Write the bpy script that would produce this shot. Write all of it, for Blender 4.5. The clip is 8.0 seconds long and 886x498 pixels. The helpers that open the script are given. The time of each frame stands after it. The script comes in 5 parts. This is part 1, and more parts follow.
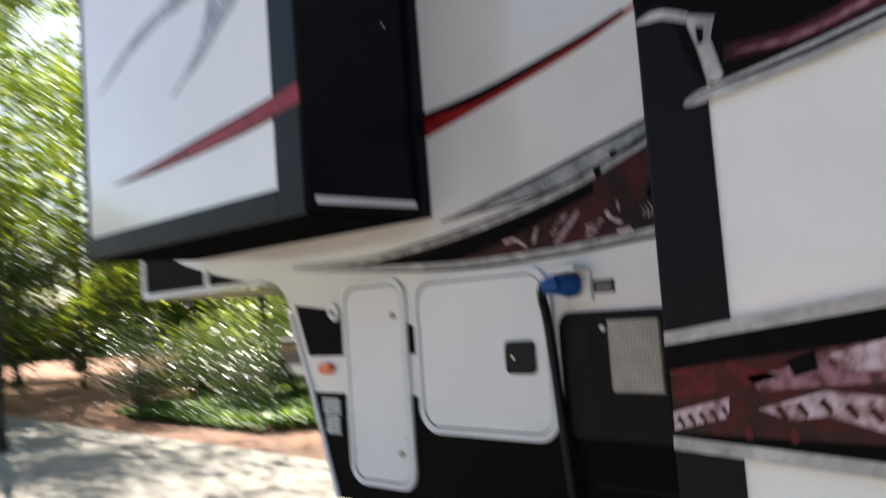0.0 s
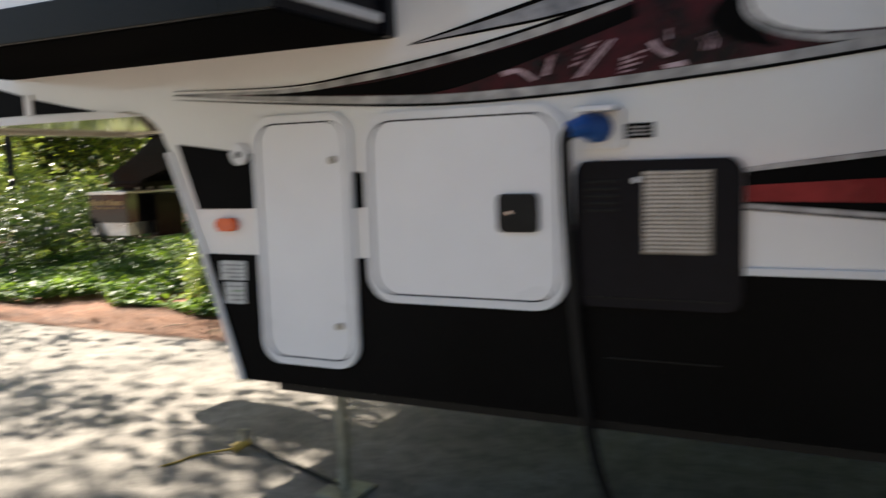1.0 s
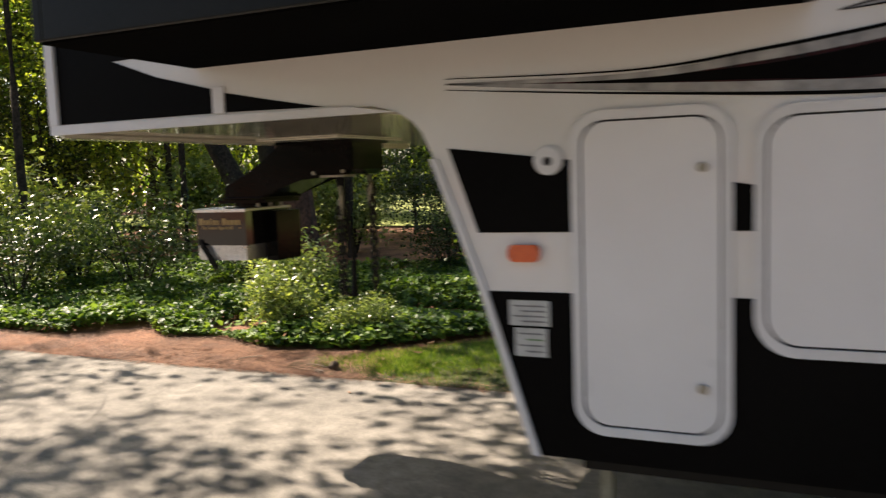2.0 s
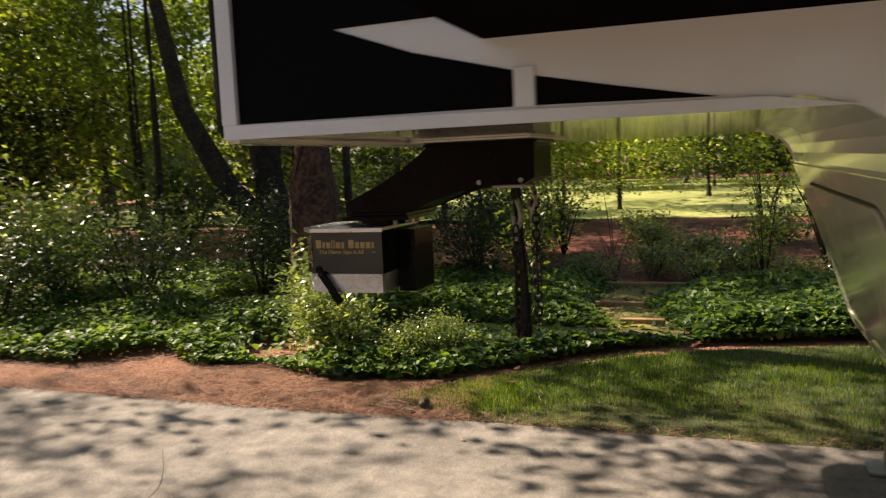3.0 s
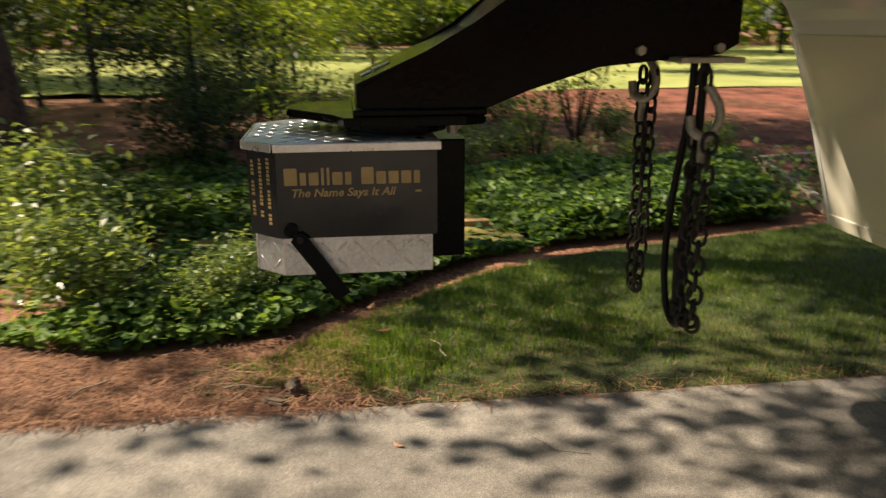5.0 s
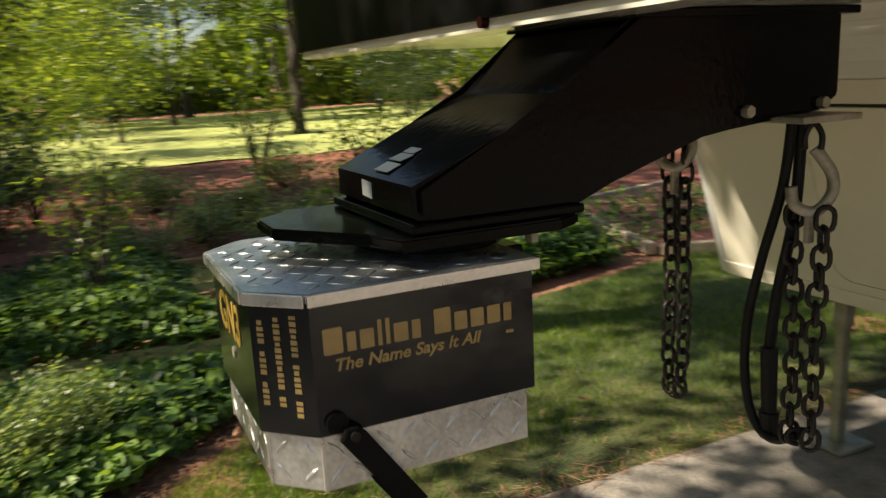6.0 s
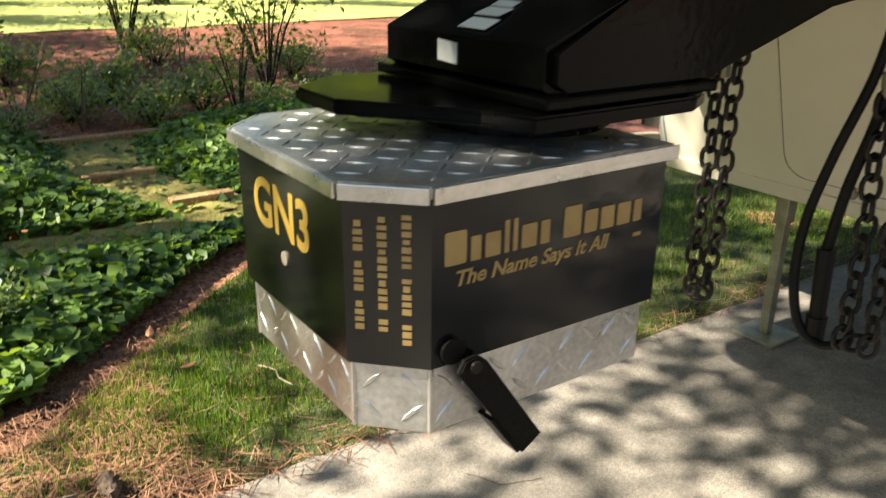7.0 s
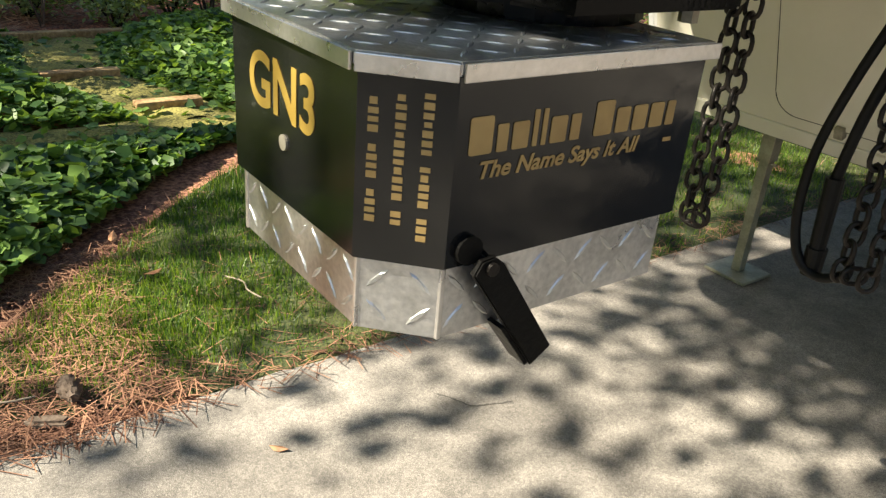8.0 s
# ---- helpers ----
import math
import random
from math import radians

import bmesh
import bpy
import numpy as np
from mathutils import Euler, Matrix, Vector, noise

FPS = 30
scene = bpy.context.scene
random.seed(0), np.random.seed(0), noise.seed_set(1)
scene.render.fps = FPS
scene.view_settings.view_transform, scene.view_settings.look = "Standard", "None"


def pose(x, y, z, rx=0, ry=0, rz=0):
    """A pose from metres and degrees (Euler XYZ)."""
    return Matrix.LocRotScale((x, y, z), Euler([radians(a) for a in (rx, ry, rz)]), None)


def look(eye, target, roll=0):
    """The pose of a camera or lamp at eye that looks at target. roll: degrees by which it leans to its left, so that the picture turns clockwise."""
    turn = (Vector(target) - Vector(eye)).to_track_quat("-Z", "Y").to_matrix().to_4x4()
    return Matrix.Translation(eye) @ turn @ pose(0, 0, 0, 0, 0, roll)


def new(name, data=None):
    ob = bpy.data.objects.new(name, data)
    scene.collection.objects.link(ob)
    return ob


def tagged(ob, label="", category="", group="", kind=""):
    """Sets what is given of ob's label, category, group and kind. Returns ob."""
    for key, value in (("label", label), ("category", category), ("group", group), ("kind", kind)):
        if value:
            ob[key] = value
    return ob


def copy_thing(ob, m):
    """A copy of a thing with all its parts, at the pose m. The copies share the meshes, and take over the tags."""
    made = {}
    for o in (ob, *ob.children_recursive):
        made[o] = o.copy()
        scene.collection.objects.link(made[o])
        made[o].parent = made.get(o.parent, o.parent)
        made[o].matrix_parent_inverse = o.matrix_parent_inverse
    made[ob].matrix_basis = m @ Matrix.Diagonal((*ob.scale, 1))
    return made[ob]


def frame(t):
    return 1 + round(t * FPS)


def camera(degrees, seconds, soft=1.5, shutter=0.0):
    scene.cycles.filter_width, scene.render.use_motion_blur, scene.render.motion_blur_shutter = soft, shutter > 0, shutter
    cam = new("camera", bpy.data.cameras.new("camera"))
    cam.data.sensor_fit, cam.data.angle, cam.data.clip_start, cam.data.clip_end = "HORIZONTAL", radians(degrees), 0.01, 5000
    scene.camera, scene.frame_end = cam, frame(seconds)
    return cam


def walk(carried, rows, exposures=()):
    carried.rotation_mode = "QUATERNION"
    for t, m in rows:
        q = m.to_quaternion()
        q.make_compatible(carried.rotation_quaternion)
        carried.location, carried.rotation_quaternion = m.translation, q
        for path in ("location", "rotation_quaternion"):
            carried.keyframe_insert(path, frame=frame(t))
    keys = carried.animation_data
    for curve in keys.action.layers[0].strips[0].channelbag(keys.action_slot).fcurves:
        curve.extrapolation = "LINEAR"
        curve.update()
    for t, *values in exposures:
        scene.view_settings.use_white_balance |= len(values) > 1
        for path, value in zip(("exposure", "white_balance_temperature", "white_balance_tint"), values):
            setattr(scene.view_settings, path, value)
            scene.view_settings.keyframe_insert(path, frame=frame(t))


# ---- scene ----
cam = camera(58.7, 8.0, soft=1.3, shutter=0.5)
EXPOSURES = [(0, 2.88, 5950, 9), (1.5, 2.55, 6300, 12), (3.5, 1.85, 7000, 18), (5.5, 1.87, 6900, 10), (6.5, 2.55, 6500, 8), (7.25, 2.78, 6350, 7), (8, 2.68, 6200, 7)]
PATH = [
    (0, (0.134, -0.129, 1.287), (1.579, 1.247, 1.425), -4.3),
    (0.2, (0.123, 0.047, 1.283), (1.720, 1.248, 1.252), -3.8),
    (0.4, (0.108, 0.210, 1.278), (1.828, 1.219, 1.136), -2.3),
    (0.5, (0.103, 0.283, 1.276), (1.856, 1.234, 1.132), -2.2),
    (0.6, (0.100, 0.350, 1.264), (1.888, 1.237, 1.129), -2.2),
    (0.8, (0.103, 0.487, 1.255), (1.943, 1.263, 1.102), -2.3),
    (1, (0.127, 0.695, 1.245), (1.912, 1.569, 1.022), -1.8),
    (1.2, (0.142, 0.904, 1.234), (1.881, 1.865, 1.032), -3.0),
    (1.5, (0.170, 1.249, 1.188), (1.963, 2.127, 1.084), -0.9),
    (2, (0.262, 1.835, 1.264), (2.084, 2.637, 1.072), -2.0),
    (2.2, (0.317, 2.066, 1.276), (2.125, 2.901, 1.089), -2.0),
    (3.3, (0.786, 3.229, 1.371), (2.685, 3.807, 1.125), -1.4),
    (3.5, (0.904, 3.364, 1.359), (2.817, 3.877, 1.088), -0.4),
    (3.7, (1.004, 3.511, 1.348), (2.948, 3.890, 1.068), -1.0),
    (4, (1.176, 3.701, 1.353), (3.139, 3.880, 1.010), 0.8),
    (4.2, (1.274, 3.819, 1.341), (3.232, 4.008, 0.983), -1.7),
    (5.3, (2.082, 4.475, 1.328), (3.944, 4.030, 0.758), -1.9),
    (5.5, (2.200, 4.547, 1.320), (4.044, 3.984, 0.787), -4.1),
    (5.8, (2.343, 4.586, 1.353), (4.166, 3.897, 0.905), -1.8),
    (6, (2.438, 4.650, 1.354), (4.214, 3.836, 0.926), -3.0),
    (6.2, (2.516, 4.702, 1.341), (4.190, 3.715, 0.865), -1.8),
    (6.5, (2.612, 4.752, 1.314), (4.163, 3.648, 0.702), -0.8),
    (7, (2.740, 4.784, 1.308), (4.284, 3.725, 0.604), 0.6),
    (7.5, (2.786, 4.787, 1.265), (4.241, 3.690, 0.440), 4.3),
    (8, (2.804, 4.793, 1.253), (4.233, 3.692, 0.388), 5.0),
]
walk(cam, [(t, look(eye, target, roll)) for t, eye, target, roll in PATH], EXPOSURES)

# ---- world and light ----
SUN_AZ, SUN_EL = radians(16), radians(43)          # azimuth from +y towards +x
SUN_DIR = Vector((math.sin(SUN_AZ) * math.cos(SUN_EL), math.cos(SUN_AZ) * math.cos(SUN_EL), math.sin(SUN_EL)))
world = bpy.data.worlds.new("sky")
scene.world = world
world.use_nodes = True
wn = world.node_tree.nodes
sky = wn.new("ShaderNodeTexSky")
sky.sky_type, sky.sun_disc = "NISHITA", False
sky.sun_elevation, sky.sun_rotation = SUN_EL, SUN_AZ
sky.air_density, sky.dust_density, sky.ozone_density = 1.0, 1.5, 1.0
wn["Background"].inputs["Strength"].default_value = 0.031
world.node_tree.links.new(sky.outputs[0], wn["Background"].inputs["Color"])
sun = new("sun", bpy.data.lights.new("sun", "SUN"))
sun.data.energy, sun.data.angle, sun.data.color = 2.8, radians(0.45), (1.0, 0.88, 0.70)
sun.matrix_world = look(SUN_DIR * 40, (0, 0, 0))


# ---- materials ----
def material(name, dark, light, scale=6.0, rough=0.5, metal=0.0, bump=0.1, fine=60.0, coat=0.0, vary=0.12, island=False, single=0.0, rough2=None, spec=0.5):
    m = bpy.data.materials.new(name)
    m.use_nodes = True
    nt = m.node_tree
    n, li = nt.nodes, nt.links
    p = n["Principled BSDF"]
    tc = n.new("ShaderNodeTexCoord")
    big, small = n.new("ShaderNodeTexNoise"), n.new("ShaderNodeTexNoise")
    big.inputs["Scale"].default_value, big.inputs["Detail"].default_value = scale, 5.0
    small.inputs["Scale"].default_value, small.inputs["Detail"].default_value = fine, 3.0
    for tex in (big, small):
        li.new(tc.outputs["Object"], tex.inputs["Vector"])
    ramp = n.new("ShaderNodeValToRGB")
    ramp.color_ramp.elements[0].position, ramp.color_ramp.elements[1].position = 0.32, 0.68
    ramp.color_ramp.elements[0].color, ramp.color_ramp.elements[1].color = (*dark, 1), (*light, 1)
    add = n.new("ShaderNodeMath")
    add.operation = "ADD"
    sub = n.new("ShaderNodeMath")
    sub.operation = "MULTIPLY_ADD"
    li.new(small.outputs["Fac"], sub.inputs[0])
    sub.inputs[1].default_value, sub.inputs[2].default_value = vary * 3, -vary * 1.5
    li.new(big.outputs["Fac"], add.inputs[0])
    li.new(sub.outputs[0], add.inputs[1])
    last = add
    if island or single:
        src = n.new("ShaderNodeNewGeometry") if island else n.new("ShaderNodeObjectInfo")
        mul = n.new("ShaderNodeMath")
        mul.operation = "MULTIPLY_ADD"
        li.new(src.outputs["Random Per Island" if island else "Random"], mul.inputs[0])
        mul.inputs[1].default_value = 0.7 if island else single
        mul.inputs[2].default_value = -0.35 if island else -single / 2
        plus = n.new("ShaderNodeMath")
        plus.operation = "ADD"
        li.new(add.outputs[0], plus.inputs[0])
        li.new(mul.outputs[0], plus.inputs[1])
        last = plus
    li.new(last.outputs[0], ramp.inputs[0])
    li.new(ramp.outputs[0], p.inputs["Base Color"])
    rr = n.new("ShaderNodeMapRange")
    li.new(big.outputs["Fac"], rr.inputs["Value"])
    rr.inputs["From Min"].default_value, rr.inputs["From Max"].default_value = 0.3, 0.7
    rr.inputs["To Min"].default_value = max(0.02, rough - 0.06)
    rr.inputs["To Max"].default_value = rough2 if rough2 else min(1.0, rough + 0.06)
    li.new(rr.outputs[0], p.inputs["Roughness"])
    p.inputs["Metallic"].default_value = metal
    p.inputs["Specular IOR Level"].default_value = spec
    p.inputs["Coat Weight"].default_value = coat
    p.inputs["Coat Roughness"].default_value = 0.06
    if bump:
        b = n.new("ShaderNodeBump")
        b.inputs["Strength"].default_value, b.inputs["Distance"].default_value = bump, 0.01
        li.new(small.outputs["Fac"], b.inputs["Height"])
        li.new(b.outputs[0], p.inputs["Normal"])
    return m


def leafy(name, dark, light, through_light=0.35, rough=0.4, spec=0.5):
    """A leaf: a glossy face that lets some light through."""
    m = material(name, dark, light, scale=0.7, rough=rough, bump=0.0, fine=9.0, vary=0.1, island=True, spec=spec)
    nt = m.node_tree
    p, out = nt.nodes["Principled BSDF"], nt.nodes["Material Output"]
    ramp = next(x for x in nt.nodes if x.type == "VALTORGB")
    tr, mix, warm = nt.nodes.new("ShaderNodeBsdfTranslucent"), nt.nodes.new("ShaderNodeMixShader"), nt.nodes.new("ShaderNodeMixRGB")
    warm.blend_type, warm.inputs[0].default_value, warm.inputs[2].default_value = "MULTIPLY", 1.0, (2.4, 2.2, 0.9, 1)
    nt.links.new(ramp.outputs[0], warm.inputs[1])
    nt.links.new(warm.outputs[0], tr.inputs["Color"])
    mix.inputs[0].default_value = through_light
    nt.links.new(p.outputs[0], mix.inputs[1])
    nt.links.new(tr.outputs[0], mix.inputs[2])
    nt.links.new(mix.outputs[0], out.inputs["Surface"])
    return m


WHITE = material("white_gelcoat", (0.70, 0.69, 0.66), (0.78, 0.77, 0.74), 1.2, 0.16, 0, 0.02, 40, 0.4, 0.04)
CREAMGLOSS = material("glossy_cream_underside", (0.62, 0.58, 0.46), (0.70, 0.66, 0.54), 1.2, 0.08, 0, 0.25, 9, 0.8, 0.04, spec=0.8)
CREAM = material("cream_gelcoat", (0.66, 0.62, 0.51), (0.74, 0.70, 0.59), 1.2, 0.14, 0, 0.02, 40, 0.4, 0.04)
DOORWHITE = material("white_door_skin", (0.73, 0.73, 0.72), (0.80, 0.80, 0.79), 2.5, 0.3, 0, 0.05, 120, 0.1, 0.04)
FRAMEWHITE = material("white_frame_paint", (0.66, 0.66, 0.65), (0.76, 0.76, 0.75), 5, 0.35, 0, 0.05, 90)
BLACKVINYL = material("black_vinyl", (0.0022, 0.0021, 0.002), (0.005, 0.0047, 0.0044), 2, 0.5, 0, 0.03, 60, spec=0.04)
UNDERBLACK = material("matt_black_slide_floor", (0.002, 0.002, 0.002), (0.004, 0.004, 0.004), 4, 0.95, 0, 0.1, 60, spec=0.01)
SLIDEBLACK = material("black_slide_skin", (0.004, 0.004, 0.006), (0.008, 0.008, 0.011), 1.5, 0.35, 0, 0.04, 30, spec=0.09)
TRIMGREY = material("dark_corner_trim", (0.004, 0.005, 0.0048), (0.009, 0.0105, 0.010), 4, 0.4, 0, 0.05, 80, spec=0.15)
RED = material("red_vinyl", (0.17, 0.008, 0.010), (0.28, 0.02, 0.02), 9, 0.3, 0, 0.02, 60, spec=0.2)
BURGUNDY = material("burgundy_vinyl", (0.007, 0.003, 0.003), (0.055, 0.004, 0.008), 7, 0.3, 0, 0.02, 30, spec=0.2, vary=0.25)
ROSE = material("rose_print", (0.16, 0.07, 0.08), (0.55, 0.42, 0.45), 22, 0.3, 0, 0.02, 60, spec=0.3, vary=0.3)
MAUVE = material("mauve_smoke_print", (0.06, 0.012, 0.02), (0.28, 0.13, 0.16), 16, 0.3, 0, 0.02, 60, spec=0.3, vary=0.3)
DEEPRED = material("deep_red_print", (0.035, 0.003, 0.005), (0.12, 0.006, 0.012), 14, 0.3, 0, 0.02, 60, spec=0.2, vary=0.3)
SILVER = material("silver_print", (0.20, 0.195, 0.19), (0.44, 0.43, 0.41), 12, 0.25, 0, 0.02, 60, 0.2)
GREYPRINT = material("grey_print", (0.16, 0.16, 0.17), (0.42, 0.42, 0.43), 8, 0.25, 0, 0.02, 60, 0.2)
BLACKSTEEL = material("black_painted_steel", (0.0014, 0.0014, 0.0015), (0.003, 0.003, 0.0029), 7, 0.12, 0, 0.05, 70, rough2=0.22, spec=0.08)
PANELBLACK = material("black_decal_panel", (0.006, 0.006, 0.0062), (0.010, 0.010, 0.0098), 5, 0.10, 0, 0.015, 50, rough2=0.18, spec=0.5)
LEVERBLACK = material("matt_black_bar", (0.003, 0.003, 0.0028), (0.008, 0.0075, 0.0068), 14, 0.45, 0, 0.12, 120, spec=0.1)
ALU = material("diamond_plate_aluminium", (0.50, 0.50, 0.49), (0.78, 0.77, 0.75), 12, 0.3, 0.9, 0.08, 150, vary=0.2, rough2=0.46)
ALUBAR = material("worn_tread_bars", (0.55, 0.55, 0.54), (0.76, 0.76, 0.74), 18, 0.42, 0.9, 0.04, 150)
ALUEDGE = material("bent_aluminium_edge", (0.62, 0.60, 0.56), (0.85, 0.82, 0.78), 20, 0.3, 0.85, 0.05, 150)
GOLD = material("gold_lettering", (0.34, 0.22, 0.075), (0.44, 0.30, 0.11), 25, 0.4, 0.1, 0.0)
GOLDBRIGHT = material("yellow_lettering", (0.32, 0.21, 0.04), (0.40, 0.28, 0.06), 25, 0.4, 0.05, 0.0)
CHAINSTEEL = material("blackened_chain_steel", (0.010, 0.009, 0.008), (0.034, 0.028, 0.024), 30, 0.45, 0.6, 0.15, 180)
ZINC = material("dull_zinc", (0.22, 0.20, 0.155), (0.42, 0.385, 0.31), 14, 0.42, 0.5, 0.1, 140)
JACKSTEEL = material("weathered_jack_steel", (0.22, 0.21, 0.15), (0.40, 0.38, 0.29), 12, 0.5, 0.4, 0.15, 120)
RUBBER = material("black_rubber", (0.004, 0.004, 0.004), (0.010, 0.0098, 0.009), 12, 0.5, 0, 0.08, 90, spec=0.2)
BLUE = material("blue_plug_plastic", (0.010, 0.055, 0.22), (0.02, 0.10, 0.36), 14, 0.35, 0, 0.04, 90)
AMBER = material("amber_lens", (0.62, 0.065, 0.004), (0.78, 0.12, 0.008), 40, 0.15, 0, 0.1, 200, 0.5)
GRILLEBACK = material("dark_beige_mesh", (0.13, 0.11, 0.085), (0.22, 0.19, 0.15), 16, 0.6, 0, 0.05, 100)
GRILLE = material("beige_vent_grille", (0.42, 0.37, 0.30), (0.56, 0.50, 0.42), 16, 0.5, 0, 0.05, 100)
LABELPAPER = material("grey_white_sticker", (0.42, 0.43, 0.41), (0.56, 0.57, 0.54), 20, 0.5, 0, 0.03, 100)
LABELGREEN = material("green_sticker_bar", (0.12, 0.22, 0.10), (0.2, 0.3, 0.14), 20, 0.5, 0, 0.0)
PRINTGREY = material("grey_print_bar", (0.14, 0.14, 0.14), (0.22, 0.22, 0.22), 20, 0.5, 0, 0.0)
GASKET = material("dark_gasket", (0.006, 0.006, 0.0065), (0.014, 0.014, 0.015), 20, 0.6, 0, 0.0)
CHROME = material("chrome_latch", (0.5, 0.5, 0.5), (0.7, 0.7, 0.7), 20, 0.2, 0.9, 0.0)
ASPHALT = material("weathered_asphalt", (0.145, 0.130, 0.113), (0.30, 0.272, 0.238), 1.6, 0.9, 0, 0.28, 420, vary=0.6)
CRACK = material("crack_filler", (0.05, 0.045, 0.04), (0.08, 0.07, 0.06), 30, 0.9, 0, 0.2, 90)
SOIL = material("pine_straw_soil", (0.10, 0.036, 0.020), (0.42, 0.20, 0.115), 1.6, 0.95, 0, 0.8, 60, vary=0.4)
MOSS = material("yellow_green_moss", (0.09, 0.085, 0.018), (0.27, 0.235, 0.06), 5, 0.95, 0, 0.9, 70, vary=0.4)
REDMULCH = material("red_bark_mulch", (0.055, 0.016, 0.009), (0.32, 0.105, 0.058), 2.2, 0.95, 0, 0.9, 45, vary=0.5)
TURF = material("lawn_turf", (0.024, 0.038, 0.010), (0.085, 0.09, 0.027), 2.0, 0.95, 0, 0.8, 90, vary=0.4)
# paler than real grass: the far lawn's full sun is put into its colour
FARLAWN = material("sun_brightened_lawn", (0.23, 0.27, 0.065), (0.40, 0.42, 0.13), 0.5, 0.95, 0, 0.6, 25, vary=0.3)
STRAW = material("pine_straw", (0.10, 0.042, 0.022), (0.34, 0.175, 0.10), 3, 0.8, 0, 0.0, 40, island=True)
BARK = material("reddish_pine_bark", (0.035, 0.018, 0.012), (0.15, 0.075, 0.05), 7, 0.95, 0, 1.0, 26, vary=0.35)
DARKBARK = material("dark_oak_bark", (0.014, 0.011, 0.008), (0.055, 0.042, 0.03), 7, 0.95, 0, 1.0, 28, vary=0.35)
TIMBER = material("weathered_edging_timber", (0.28, 0.22, 0.16), (0.45, 0.38, 0.28), 8, 0.85, 0, 0.3, 60)
STEPWOOD = material("tan_step_timber", (0.20, 0.12, 0.05), (0.40, 0.26, 0.12), 7, 0.9, 0, 0.5, 50, vary=0.3)
BRICKRED = material("red_brown_mulch", (0.13, 0.045, 0.03), (0.26, 0.11, 0.075), 3, 0.95, 0, 0.8, 50, vary=0.4)
DRYLEAF = material("dry_leaf", (0.16, 0.07, 0.03), (0.36, 0.19, 0.09), 14, 0.7, 0, 0.2, 80)
CONE = material("pine_cone", (0.07, 0.045, 0.03), (0.2, 0.15, 0.11), 30, 0.85, 0, 0.3, 90)
ROPEYELLOW = material("yellow_cord", (0.28, 0.19, 0.03), (0.42, 0.30, 0.06), 40, 0.7, 0, 0.1, 150)
TWIGGREY = material("grey_brown_twig", (0.07, 0.045, 0.03), (0.2, 0.14, 0.10), 12, 0.9, 0, 0.3, 70)
IVY = leafy("ivy_leaves", (0.028, 0.068, 0.014), (0.16, 0.255, 0.055), 0.3, 0.48, 0.35)
LEAF = leafy("woodland_leaves", (0.04, 0.08, 0.014), (0.16, 0.22, 0.035), 0.52, 0.42)
LEAFDARK = leafy("dark_evergreen_leaves", (0.014, 0.032, 0.010), (0.05, 0.085, 0.022), 0.25, 0.35)
LEAFLIME = leafy("yellow_green_leaves", (0.09, 0.15, 0.022), (0.27, 0.33, 0.06), 0.5, 0.42)
LEAFPALE = leafy("pale_green_leaves", (0.09, 0.14, 0.045), (0.25, 0.31, 0.12), 0.4, 0.35, 0.7)
GRASS = leafy("grass_blades", (0.030, 0.080, 0.009), (0.135, 0.20, 0.03), 0.4, 0.45)


def aggregate(m, grain, low, high, mottle):
    """Stone chips of their own tone and centimetre mottling over a material's colour."""
    nt = m.node_tree
    p = nt.nodes["Principled BSDF"]
    ramp = next(x for x in nt.nodes if x.type == "VALTORGB")
    tc = next(x for x in nt.nodes if x.type == "TEX_COORD")
    chips, cloud = nt.nodes.new("ShaderNodeTexVoronoi"), nt.nodes.new("ShaderNodeTexNoise")
    chips.inputs["Scale"].default_value = grain
    cloud.inputs["Scale"].default_value, cloud.inputs["Detail"].default_value, cloud.inputs["Roughness"].default_value = mottle, 6.0, 0.65
    last = ramp.outputs[0]
    for tex, out, lo, hi in ((chips, "Color", low, high), (cloud, "Fac", 0.62, 1.38)):
        nt.links.new(tc.outputs["Object"], tex.inputs["Vector"])
        rng_node, mul = nt.nodes.new("ShaderNodeMapRange"), nt.nodes.new("ShaderNodeMixRGB")
        if tex is cloud:
            rng_node.inputs["From Min"].default_value, rng_node.inputs["From Max"].default_value = 0.25, 0.75
        rng_node.inputs["To Min"].default_value, rng_node.inputs["To Max"].default_value = lo, hi
        nt.links.new(tex.outputs[out], rng_node.inputs["Value"])
        mul.blend_type, mul.inputs[0].default_value = "MULTIPLY", 1.0
        nt.links.new(last, mul.inputs[1])
        nt.links.new(rng_node.outputs[0], mul.inputs[2])
        last = mul.outputs[0]
    nt.links.new(last, p.inputs["Base Color"])


aggregate(ASPHALT, 190.0, 0.7, 1.3, 9.0)


# ---- geometry helpers ----
def mesh_np(name, verts, faces):
    """A mesh from arrays: verts (n, 3), faces (m, k)."""
    verts, faces = np.asarray(verts, dtype=np.float32), np.asarray(faces, dtype=np.int32)
    me = bpy.data.meshes.new(name)
    m, k = faces.shape
    me.vertices.add(len(verts))
    me.vertices.foreach_set("co", verts.ravel())
    me.loops.add(m * k)
    me.loops.foreach_set("vertex_index", faces.ravel())
    me.polygons.add(m)
    me.polygons.foreach_set("loop_start", np.arange(0, m * k, k, dtype=np.int32))
    me.update(calc_edges=True)
    me.validate()
    return me


